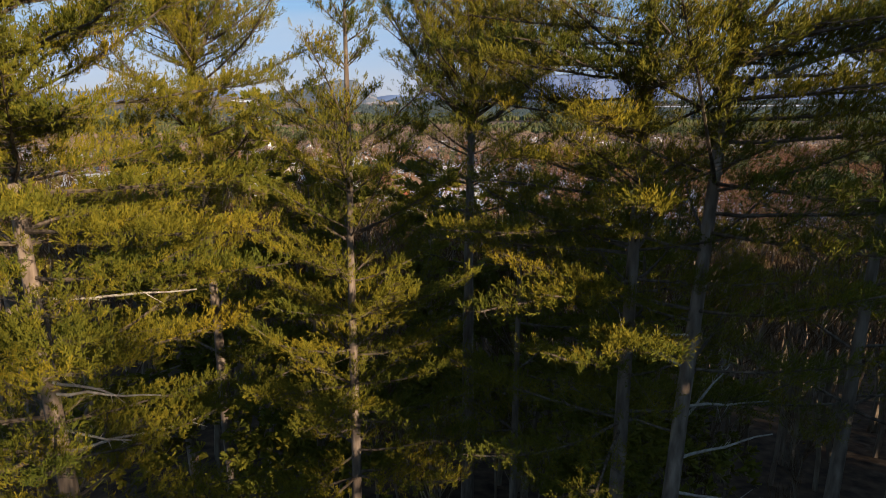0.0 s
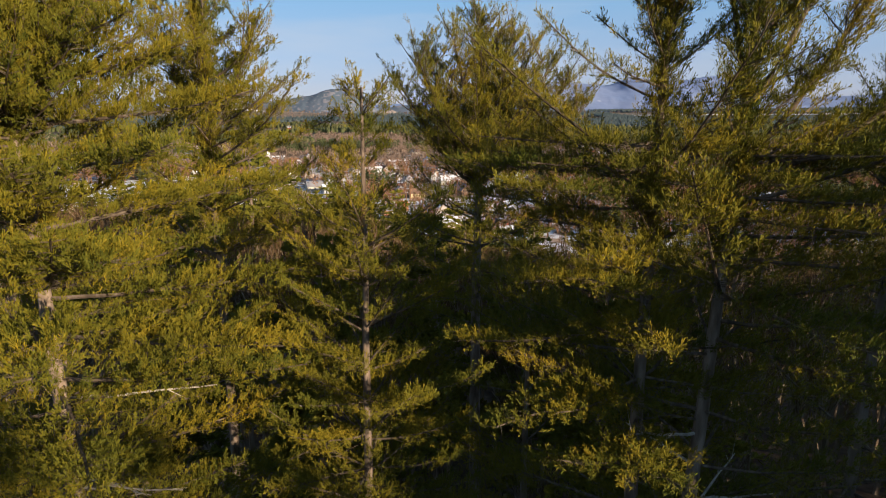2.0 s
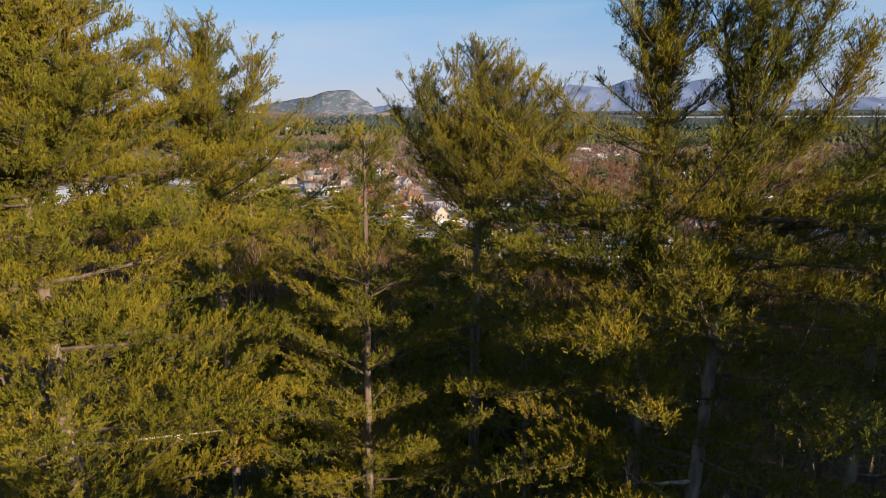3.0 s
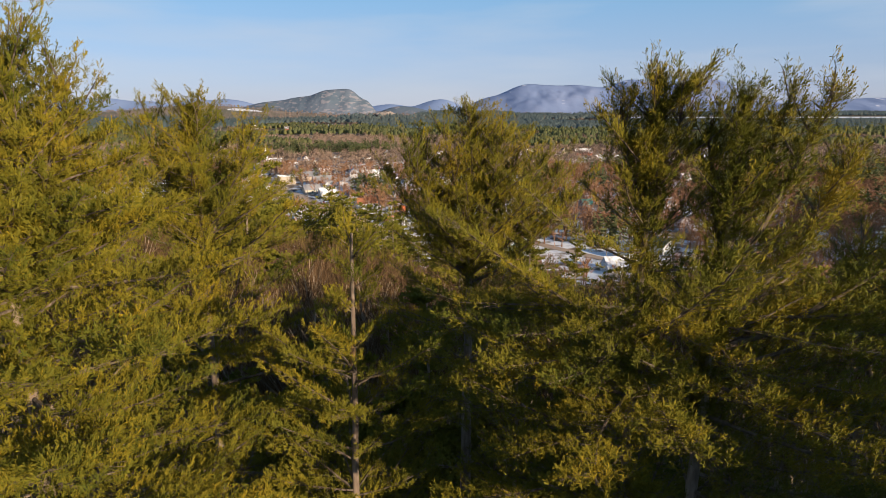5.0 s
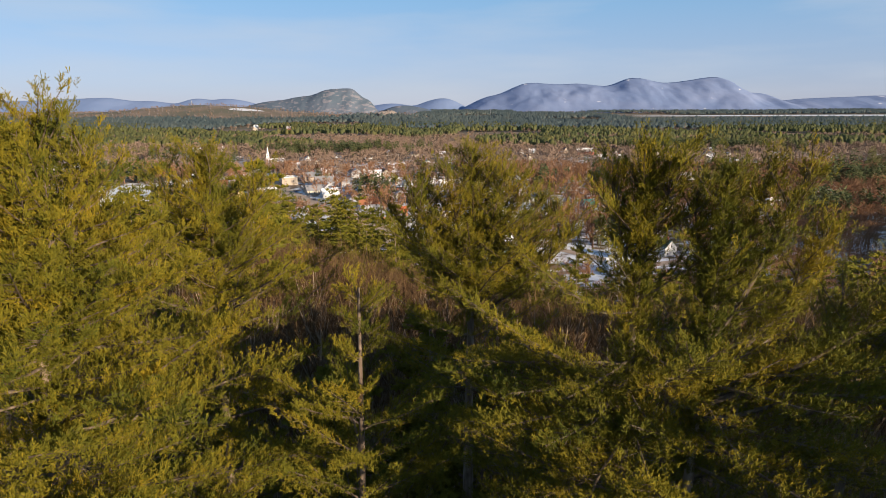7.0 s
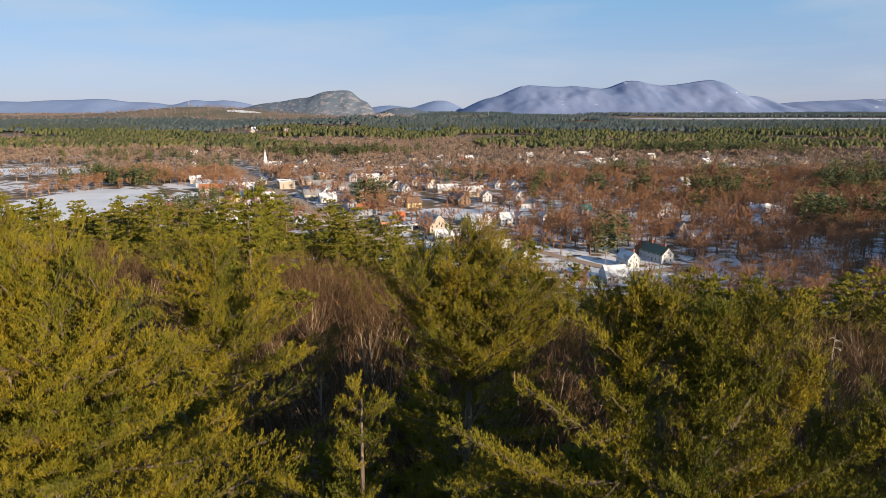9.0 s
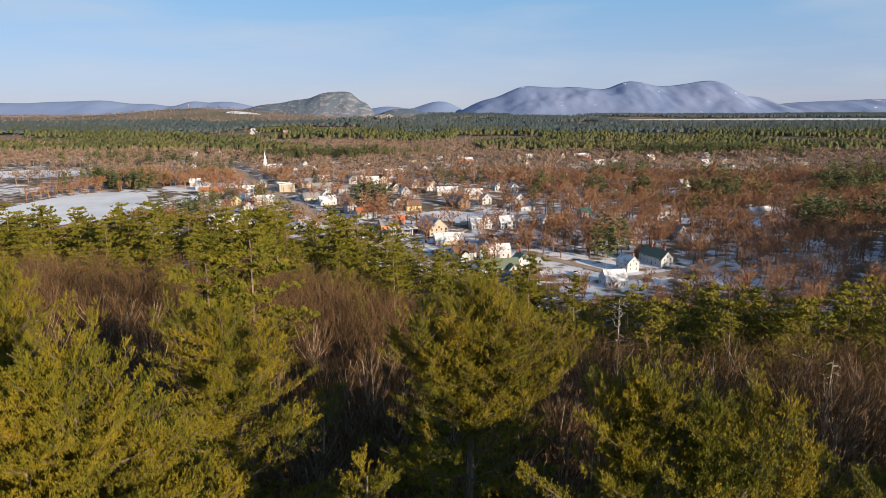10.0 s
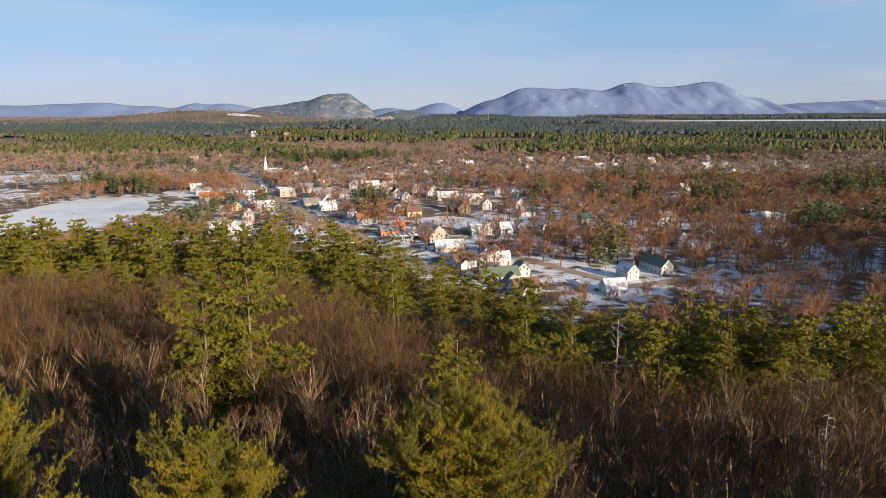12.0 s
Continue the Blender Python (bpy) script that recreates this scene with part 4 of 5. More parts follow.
def bare_parts(seed, h, limbs=13, subs=7, twigs=8):
    """Trunk with limbs, and twigs, of a leafless tree."""
    rng = np.random.default_rng(seed)
    trunk, fine = Geo(), Geo()
    s = np.linspace(0, 1, 7)
    stem = np.stack([0 * s, 0 * s, h * 0.9 * s], -1) + wiggle(rng, 7, 0.018 * h)
    tube(trunk, stem, 0.0100 * h * (1 - s) ** 0.8 + 0.022, 5)
    for q in np.sort(rng.uniform(0.42, 0.97, limbs)):
        o = np.array([np.interp(q, s, stem[:, k]) for k in range(3)])
        a = rng.uniform(0, 6.28)
        ln = h * 0.34 * (1.15 - q) * rng.uniform(0.6, 1.3) + 0.5
        d = unit([math.cos(a), math.sin(a), rng.uniform(0.9, 2.6)])
        u = np.linspace(0, 1, 4)
        line = o + np.outer(u * ln, d) + np.outer(u ** 2 * ln * 0.2, [0, 0, 1]) + wiggle(rng, 4, 0.03 * ln)
        tube(trunk, line, 0.0046 * h * (1 - 0.8 * u) * (1.2 - q) + 0.018, 3)
        for _ in range(subs):
            e = rng.uniform(0.25, 1)
            p = np.array([np.interp(e, u, line[:, k]) for k in range(3)])
            d2 = unit(d + rng.normal(size=3) * 0.45 + [0, 0, 0.6])
            l2 = ln * 0.42 * rng.uniform(0.6, 1.3)
            blades(fine, p[None], d2[None], l2, 0.050, rng)
            w = rng.uniform(0.2, 1, twigs)
            blades(fine, p + d2 * (l2 * w)[:, None], unit(d2 + rng.normal(size=(twigs, 3)) * 0.42 + [0, 0, 0.4]), l2 * rng.uniform(0.4, 0.9, twigs), np.full(twigs, 0.024), rng)
    return trunk, fine


def tree_kind(name, parts, mats, label, group, names=("trunk", "crown")):
    tree = tagged(new(name), label, "tree", group)
    part(names[0], parts[0], mats[0], tree)
    part(names[1], parts[1], mats[1], tree, kind="stuff")
    return tree


def plant(kinds, x, y, height, rng, first, wide=1.0, turn=180):
    """Set one tree of some kind, copied from the models, of about that height."""
    k = int(rng.integers(len(kinds)))
    model, h0 = kinds[k]
    f = height / h0
    m = pose(x, y, float(land(x, y)) - 0.2, rng.normal() * 1.5, rng.normal() * 1.5, rng.uniform(-turn, turn))
    if k in first:
        ob = copy_thing(model, m)
    else:
        first.add(k)
        ob = model
        ob.matrix_basis = m
    ob.scale = (wide * f * rng.uniform(0.9, 1.12), wide * f * rng.uniform(0.9, 1.12), f)
    return ob


rng = np.random.default_rng(5)
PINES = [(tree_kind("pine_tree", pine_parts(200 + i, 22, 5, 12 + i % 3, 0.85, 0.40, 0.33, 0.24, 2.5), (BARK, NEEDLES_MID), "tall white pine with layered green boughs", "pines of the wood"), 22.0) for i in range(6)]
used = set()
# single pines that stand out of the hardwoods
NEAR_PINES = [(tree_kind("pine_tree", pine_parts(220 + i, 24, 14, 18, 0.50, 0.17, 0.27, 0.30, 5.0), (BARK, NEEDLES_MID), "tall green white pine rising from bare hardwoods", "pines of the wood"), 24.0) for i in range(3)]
near = set()
for x, y, h, w in [(-21.6, 64, 26.5, 1.2), (-25.6, 62, 23.0, 1.0), (13.5, 93, 25.0, 1.1), (1.2, 60, 19.5, 1.3), (-6.2, 70, 14.0, 0.8), (24, 104, 23.0, 1.2), (-14, 98, 14.0, 1.0), (8.5, 54, 13.0, 1.0),
                   (46, 92, 19.0, 1.3), (60, 98, 18.0, 1.2), (-52, 112, 17.0, 1.2), (76, 96, 20.0, 1.2), (-4.6, 19, 15.5, 1.0), (5.2, 18.5, 16.0, 1.0), (-0.8, 27, 17, 1.1), (8.5, 23, 17, 1.1), (-11.5, 24, 17, 1.1), (3.6, 29, 17, 1.1)]:
    plant(NEAR_PINES, x, y, h, rng, near, w, 40)
# the belt of pines at the foot of the hill, and unseen ones added about the camera to shade it
belt = [(-190 + 5.6 * i + rng.normal() * 2.0, 236 - 0.28 * (5.6 * i) + rng.normal() * 7, rng.uniform(21, 28)) for i in range(40)]
belt += [(-215 + 7.0 * i + rng.normal() * 2.5, 262 - 0.25 * (7.0 * i) + rng.normal() * 8, rng.uniform(19, 25)) for i in range(34)]
belt += [(-150 + 8.0 * i + rng.normal() * 3, 205 - 0.2 * (8.0 * i) + rng.normal() * 7, rng.uniform(18, 24)) for i in range(24)]
belt += [(-130 + 7.0 * i + rng.normal() * 3, 172 - 0.1 * (7.0 * i) + rng.normal() * 8, rng.uniform(14, 20)) for i in range(20)]
belt += [(34 + rng.uniform(0, 74), 118 + rng.normal() * 10 + 0.1 * i, rng.uniform(18, 25)) for i in range(34)]
belt += [(44 + rng.uniform(0, 90), 150 + rng.normal() * 9, rng.uniform(14, 20)) for i in range(16)]
belt += [(8 + rng.uniform(0, 28), 150 + rng.uniform(0, 60), rng.uniform(10, 14)) for i in range(14)]
belt += [(40 + rng.uniform(0, 60), 175 + rng.uniform(0, 40), rng.uniform(9, 13)) for i in range(12)]
belt += [(86 + rng.uniform(0, 70), 100 + rng.uniform(0, 60), rng.uniform(15, 22)) for i in range(12)]
for x, y, h in belt:
    plant(PINES, x, y, h * float(np.interp(x, [-80, -40, 5], [0.98, 0.94, 0.84])) if y > 150 else h, rng, used, 1.25, 40)
# pines out of view beside and behind the camera, added to block the sun
for x, y, h in [(15.5, 3, 15.4), (18, 3, 17.0), (20, -0.5, 18.6), (16.5, 0.2, 16.2), (18.2, 1.0, 17.0), (19.2, -1.2, 17.4), (17.5, -1.4, 16.8), (24, -6, 20.6), (25, -2, 21.5), (28, 2, 21.8), (30, -4, 23.0), (33, -8, 24.5), (36, -10, 25), (38, -2, 24), (42, -14, 24.5), (45, -8, 24), (54, -22, 19),
                (60, -18, 21), (22, 6, 15.5), (30, 4, 19.5), (17, 8, 14.0), (50, -12, 25), (-24, -6, 15), (-30, 0, 15), (68, -28, 22), (48, -28, 20),
                (25, 12, 21), (29, 9, 22), (30, 15, 21.5), (33, 20, 21.5), (36, 12, 22), (38, 24, 21), (40, 17, 22), (46, 21, 22), (50, 30, 21), (48, 12, 22)]:
    plant(PINES, x, y, h, rng, used, 1.2)

BARES = [(tree_kind("bare_tree", bare_parts(300 + i, 15), (BARK_BARE, TWIGS), "leafless brown hardwood tree on the snowy slope", "hardwoods on the slope", ("trunk", "twig_crown")), 15.0) for i in range(6)]
used = set()
spots = []
while len(spots) < 1500:
    x, y = rng.uniform(-125, 120), rng.uniform(27, 150)
    if abs(x) > 16 + y * 0.82 or y > np.interp(x, [-120, -20, 5, 35], [150, 140, 112, 76]):
        continue
    spots.append((x, y))
spots.sort(key=lambda p: p[1] + 0.15 * abs(p[0]))
for x, y in spots[:360]:
    plant(BARES, x, y, rng.uniform(12, 18), rng, used)
for i in range(20):
    plant(BARES, rng.uniform(-5, 13), rng.uniform(17, 27), rng.uniform(5.5, 9.5), rng, used, 0.8)


def wood_of(name, spots, models, heights, h0, mat, label, category, rng, wide=1.0, smooth=False):
    """Many trees that nobody could count, as one object."""
    g = Geo()
    spots = np.asarray(spots, float)
    pick = rng.integers(len(models), size=len(spots))
    for k, model in enumerate(models):
        p = spots[pick == k]
        if not len(p):
            continue
        sc = (rng.uniform(*heights, len(p)) / h0)[:, None] * rng.uniform([0.9, 0.9, 0.95], [1.25, 1.25, 1.05], (len(p), 3)) * [wide, wide, 1.0]
        place = np.stack([p[:, 0], p[:, 1], land(p[:, 0], p[:, 1]) - 0.2], -1)
        # small yaw, so needle faces turned to the sun stay so
        yaw = rng.uniform(-0.8, 0.8, len(p))
        base = np.concatenate(model.v)
        v, _ = scatter(base, model.f[-1], place, yaw, sc[:, None, :])
        g.v.append(v)
        for f in model.f:
            ff = f[None] + (np.arange(len(p)) * len(base))[:, None, None] + g.n
            g.f.append(ff.reshape(-1, f.shape[1]))
        g.n += len(v)
    ob = new(name, g.mesh(name, mat, smooth))
    return tagged(ob, label, category, kind="stuff")


def bare_far(seed, h, limbs, width, twigs=3, fine=0.7, splay=0.9):
    """A leafless tree of few faces: a stem and a fan of thin branches."""
    rng = np.random.default_rng(seed)
    g = Geo()
    blades(g, np.zeros((2, 3)), np.array([[0, 0, 1.0]] * 2), h * 0.8, width * 2.2, rng)
    z = rng.uniform(0.25, 0.8, limbs) * h
    d = unit(np.stack([rng.normal(size=limbs) * splay, rng.normal(size=limbs) * splay, rng.uniform(0.7, 1.7, limbs)], -1))
    ln = h * rng.uniform(0.32, 0.62, limbs) * (1.25 - z / h)
    o = np.stack([0 * z, 0 * z, z], -1)
    blades(g, o, d, ln, np.full(limbs, width), rng)
    m = twigs
    o2 = np.repeat(o + d * (ln * rng.uniform(0.4, 0.9, limbs))[:, None], m, axis=0)
    d2 = unit(np.repeat(d, m, axis=0) + rng.normal(size=(len(o2), 3)) * 0.5 + np.array([0, 0, 0.35]))
    blades(g, o2, d2, np.repeat(ln, m) * rng.uniform(0.35, 0.7, len(o2)), np.full(len(o2), width * fine), rng)
    return g


def puff(seed, h, n, length, width):
    """A round leafless crown of few faces over a short stem."""
    rng = np.random.default_rng(seed)
    g = Geo()
    blades(g, np.zeros((1, 3)), np.array([[0, 0, 1.0]]), h * 0.8, width * 0.7, rng)
    c = unit(rng.normal(size=(n, 3))) * (rng.uniform(0.15, 1, (n, 1)) ** 0.5) * [0.30 * h, 0.30 * h, 0.36 * h] + [0, 0, 0.58 * h]
    d = unit(c - [0, 0, 0.25 * h] + rng.normal(size=(n, 3)) * 0.22 * h)
    blades(g, c, d, rng.uniform(0.6, 1.3, n) * length, np.full(n, width), rng)
    return g


def pine_far(seed, h, n, wide, length):
    """A pine of few faces: overlapping drooping sprays round an axis."""
    rng = np.random.default_rng(seed)
    g = Geo()
    blades(g, np.zeros((1, 3)), np.array([[0, 0, 1.0]]), h * 0.95, 0.5, rng)
    q = rng.uniform(0.25, 1.0, n)
    a = rng.uniform(0, 6.28, n)
    d = unit(np.stack([np.cos(a), np.sin(a), rng.normal(size=n) * 0.25 - 0.05 + (q - 0.5)], -1))
    o = np.stack([np.cos(a) * 0.3, np.sin(a) * 0.3, q * h * 0.95], -1)
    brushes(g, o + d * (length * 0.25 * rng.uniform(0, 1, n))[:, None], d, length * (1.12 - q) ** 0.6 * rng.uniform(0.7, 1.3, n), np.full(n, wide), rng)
    return g


def crown_far(seed, h, sides, levels, wide):
    """A far conifer crown: a ragged closed cone of few faces."""
    rng = np.random.default_rng(seed)
    a = np.arange(sides) * 2 * np.pi / sides
    v, f = [], []
    for q, r in levels:
        rr = r * wide * rng.uniform(0.62, 1.35, sides)
        v.append(np.stack([rr * np.cos(a), rr * np.sin(a), h * (q + rng.uniform(-0.10, 0.10, sides))], -1))
    v.append(np.array([[rng.normal() * 0.03 * h, rng.normal() * 0.03 * h, h]]))
    j, k, n = np.arange(sides), (np.arange(sides) + 1) % sides, len(levels)
    g = Geo()
    g.v, g.n = [np.concatenate(v)], n * sides + 1
    g.f = [np.concatenate([np.stack([i * sides + j, i * sides + k, (i + 1) * sides + k, (i + 1) * sides + j], -1) for i in range(n - 1)])] if n > 1 else []
    g.f.append(np.stack([(n - 1) * sides + j, (n - 1) * sides + k, np.full(sides, n * sides)], -1))
    return g


rng = np.random.default_rng(9)
wood_of("hardwood_thicket", spots[360:], [bare_far(400 + i, 15, 19, 0.075, 5, 0.55, 0.62) for i in range(6)], (11, 17), 15.0, TWIGS, "dense leafless brown hardwoods on the slope", "woodland", rng)


def clear(x, y):
    """True where no street, pond or open field lies."""
    t = np.clip((y - 352) / (939 - 352), 0, 1)
    sx = np.interp(y, [352, 385, 430, 512, 592, 676, 806, 939], [-19, -34, -61, -110, -157, -199, -262, -335])
    street = (np.abs(x - sx) < 18) & (y > 320) & (y < 960)
    p1 = ((x + 318) / 92) ** 2 + ((y - 535) / 150) ** 2 < 1
    p2 = ((x + 585) / 85) ** 2 + ((y - 858) / 65) ** 2 < 1
    f1 = ((x - 254) / 24) ** 2 + ((y - 468) / 26) ** 2 < 1
    f2 = ((x - 5) / 36) ** 2 + ((y - 505) / 24) ** 2 < 1
    f3 = ((x - 100) / 58) ** 2 + ((y - 312) / 40) ** 2 < 1
    return ~(street | p1 | p2 | f1 | f2 | f3)


def spread(n, x0, x1, y0, y1, rng, cone=0.80, keep=None):
    out = np.zeros((0, 2))
    while len(out) < n:
        x, y = rng.uniform(x0, x1, n * 3), rng.uniform(y0, y1, n * 3)
        ok = (np.abs(x) < np.abs(y) * cone + 30) & clear(x, y)
        if keep is not None:
            ok &= keep(x, y)
        out = np.concatenate([out, np.stack([x, y], -1)[ok]])
    return out[:n]


def patches(scale, lim, seed):
    """Uneven stands of trees."""
    def keep(x, y):
        v = np.sin(x / scale + seed) * np.cos(y / scale * 0.8 + seed * 2) + 0.6 * np.sin((x + y) / scale * 1.9 + seed * 3) + 0.4 * np.cos((x - 0.7 * y) / scale * 3.1)
        return v > lim
    return keep


bares = [bare_far(420 + i, 14, 13, 0.34, 9) for i in range(6)]
wood_of("town_hardwoods", spread(2700, -420, 700, 335, 800, rng, keep=lambda x, y: (((x + 85) / 190) ** 2 + ((y - 560) / 250) ** 2 > 1) | (np.sin(x * 12.9 + y * 7.3) > 0.5)), bares, (10, 19), 14.0, TWIGS_TOWN, "leafless reddish-brown street and garden trees", "woodland", rng, 1.15)
wood_of("brook_hardwoods", spread(330, 50, 330, 150, 440, rng, cone=0.95), [bare_far(425 + i, 15, 22, 0.20, 7) for i in range(5)], (10, 17), 15.0, TWIGS_TOWN, "leafless trees along a snowy brook", "woodland", rng)
# kept out of view; added with the flank hill to block the sun
wood_of("flank_pines", spread(260, 190, 620, 60, 330, rng, cone=9.0, keep=lambda x, y: x > 0.86 * y + 60), [pine_far(480 + i, 20, 50, 1.8, 3.8) for i in range(3)], (17, 24), 20.0, NEEDLES_MID, "unseen dark pine wood added on the hill flank to shade the town edge", "woodland", rng)
wood_of("lane_hardwoods", spread(190, 120, 330, 190, 350, rng, cone=0.95), [bare_far(427 + i, 15, 26, 0.12, 7) for i in range(5)], (13, 19), 15.0, TWIGS_TOWN, "tall leafless trees beside a snowy lane", "woodland", rng)
# out of view; added to cast shade over the slope below
wood_of("crest_pines", spread(260, 22, 180, -130, -45, rng, cone=99.0, keep=lambda x, y: x > 24), [pine_far(495 + i, 20, 90, 1.6, 3.8) for i in range(3)], (18, 23), 20.0, NEEDLES_MID, "unseen pine wood added on the hill crest to shade the slope", "woodland", rng)
bares_b = [puff(430 + i, 14, 26, 3.4, 1.2) for i in range(6)]
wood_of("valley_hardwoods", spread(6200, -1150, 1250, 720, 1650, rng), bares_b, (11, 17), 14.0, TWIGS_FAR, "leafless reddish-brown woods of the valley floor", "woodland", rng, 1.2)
pf = [pine_far(440 + i, 20, 90, 1.5, 3.6) for i in range(5)]
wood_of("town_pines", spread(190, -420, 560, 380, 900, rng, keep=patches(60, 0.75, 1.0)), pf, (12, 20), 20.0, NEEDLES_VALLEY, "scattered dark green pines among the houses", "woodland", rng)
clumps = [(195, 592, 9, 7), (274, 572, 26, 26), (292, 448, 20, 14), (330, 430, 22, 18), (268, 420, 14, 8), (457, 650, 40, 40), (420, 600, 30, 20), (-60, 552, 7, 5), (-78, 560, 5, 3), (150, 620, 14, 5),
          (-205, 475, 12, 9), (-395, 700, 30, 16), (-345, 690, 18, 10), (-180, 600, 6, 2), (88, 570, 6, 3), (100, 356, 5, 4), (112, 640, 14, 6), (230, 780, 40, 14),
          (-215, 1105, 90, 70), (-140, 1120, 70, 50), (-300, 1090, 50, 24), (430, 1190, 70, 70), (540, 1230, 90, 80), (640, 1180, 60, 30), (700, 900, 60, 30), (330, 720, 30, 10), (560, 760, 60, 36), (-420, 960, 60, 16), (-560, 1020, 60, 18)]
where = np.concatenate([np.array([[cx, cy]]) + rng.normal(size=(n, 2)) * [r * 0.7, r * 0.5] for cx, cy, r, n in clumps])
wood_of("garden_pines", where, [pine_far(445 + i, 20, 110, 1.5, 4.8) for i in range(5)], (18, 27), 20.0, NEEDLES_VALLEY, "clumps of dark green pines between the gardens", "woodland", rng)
pf_b = [crown_far(450 + i, 20, 7, ((0.30, 0.95), (0.70, 0.75)), 4.3) for i in range(9)]
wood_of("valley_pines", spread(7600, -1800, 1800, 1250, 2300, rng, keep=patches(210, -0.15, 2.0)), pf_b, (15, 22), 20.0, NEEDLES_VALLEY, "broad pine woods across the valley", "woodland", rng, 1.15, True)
pf_c = [crown_far(460 + i, 20, 7, ((0.40, 1.0),), 6.0) for i in range(9)]
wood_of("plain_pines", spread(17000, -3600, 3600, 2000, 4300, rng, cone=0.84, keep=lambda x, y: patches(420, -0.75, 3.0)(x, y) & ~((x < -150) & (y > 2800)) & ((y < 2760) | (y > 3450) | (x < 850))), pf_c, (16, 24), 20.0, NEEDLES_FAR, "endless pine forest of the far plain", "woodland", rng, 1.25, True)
wood_of("hill_hardwoods", spread(2600, -3300, 100, 2700, 4100, rng, cone=0.84), [puff(490 + i, 15, 14, 4.5, 3.6) for i in range(4)], (7, 11), 15.0, TWIGS_HILL, "leafless woods on far low hills, greyed violet by painted haze", "woodland", rng)
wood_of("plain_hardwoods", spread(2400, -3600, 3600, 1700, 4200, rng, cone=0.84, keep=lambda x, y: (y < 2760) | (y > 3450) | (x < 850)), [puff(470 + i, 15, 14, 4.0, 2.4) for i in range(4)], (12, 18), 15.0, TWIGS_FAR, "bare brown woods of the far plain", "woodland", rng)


# ---- town ----
def gable_walls(L, W, H, R):
    """Walls of a house with its ridge along x."""
    l, w = L / 2, W / 2
    v = [(-l, -w, -0.5), (l, -w, -0.5), (l, w, -0.5), (-l, w, -0.5), (-l, -w, H), (l, -w, H), (l, w, H), (-l, w, H), (-l, 0, H + R), (l, 0, H + R)]
    g = Geo().add(v, [(0, 1, 5, 4), (2, 3, 7, 6)])
    return g.add(v, [(1, 2, 6, 9, 5), (3, 0, 4, 8, 7)])


def slab(geo, a, b, c, d, t):
    """A roof plane of thickness t through four corners."""
    p = np.array([a, b, c, d], float)
    q = p + np.array([0, 0, t])
    geo.add(np.concatenate([p, q]), [(3, 2, 1, 0), (4, 5, 6, 7), (0, 1, 5, 4), (1, 2, 6, 5), (2, 3, 7, 6), (3, 0, 4, 7)])


def roof_planes(L, W, H, R, over=0.35, t=0.20):
    l, w = L / 2 + over, W / 2
    dz = over * R / w
    g = Geo()
    for s in (-1, 1):
        c = [(-l, s * (w + over), H - dz), (l, s * (w + over), H - dz), (l, 0, H + R), (-l, 0, H + R)]
        slab(g, *(c if s < 0 else c[::-1]), t)
    return g


def window_mesh(w, h):
    g = Geo()
    for x0, x1, z0, z1 in ((-w / 2, w / 2, 0, 0.10), (-w / 2, w / 2, h - 0.10, h), (-w / 2, -w / 2 + 0.10, 0.10, h - 0.10), (w / 2 - 0.10, w / 2, 0.10, h - 0.10), (-0.96 * w / 2, 0.96 * w / 2, h * 0.48, h * 0.52)):
        box(g, x0, x1, -0.07, 0.05, z0, z1)
    return g.mesh("window", TRIM)


WINDOW = window_mesh(1.05, 1.6)
WINDOW_FAR = box(Geo(), -0.5, 0.5, -0.06, 0.04, 0, 1.6).mesh("window", GLASS)
PANE = box(Geo(), -0.44, 0.44, -0.03, 0.02, 0.09, 1.51).mesh("pane", GLASS)
DOOR = box(Geo(), -0.5, 0.5, -0.06, 0.04, 0, 2.1).mesh("door", WALL["brown"])
CHIMNEY = box(Geo(), -0.4, 0.4, -0.4, 0.4, -2.0, 1.3).add([(-0.5, -0.5, 1.3), (0.5, -0.5, 1.3), (0.5, 0.5, 1.3), (-0.5, 0.5, 1.3), (-0.5, -0.5, 1.5), (0.5, -0.5, 1.5), (0.5, 0.5, 1.5), (-0.5, 0.5, 1.5)],
    [(3, 2, 1, 0), (4, 5, 6, 7), (0, 1, 5, 4), (1, 2, 6, 5), (2, 3, 7, 6), (3, 0, 4, 7)]).mesh("chimney", BRICK_RED)


def glaze(thing, x, y, z, turn):
    near_by = thing.location.y < 420
    win = part("window", WINDOW if near_by else WINDOW_FAR, None, thing, at=pose(x, y, z, 0, 0, turn))
    if near_by:
        part("pane", PANE, None, win)


def openings(thing, L, W, H, step=3.0, gable=True):
    """Windows in rows, and a door, on all four walls."""
    rows = [0.9] if H < 4.2 else [0.9, 3.6]
    for z in rows:
        n = max(1, int(L / (step if thing.location.y < 480 else 5.0 if thing.location.y < 620 else 8.0)))
        for i in range(n):
            x = (i + 0.5) * L / n - L / 2
            for s in (-1, 1):
                if s < 0 and i == n // 2 and z < 1:
                    part("door", DOOR, None, thing, at=pose(x, -W / 2 - 0.02, 0.1))
                    continue
                glaze(thing, x, s * (W / 2 + 0.02), z, 0 if s < 0 else 180)
        m = max(1, int(W / 3.4))
        for i in range(m):
            y = (i + 0.5) * W / m - W / 2
            for s in (-1, 1):
                glaze(thing, s * (L / 2 + 0.02), y, z, 90 if s > 0 else -90)
    if gable and H >= 3.0:
        for s in (-1, 1):
            glaze(thing, s * (L / 2 + 0.02), 0, H + 0.35, 90 if s > 0 else -90)


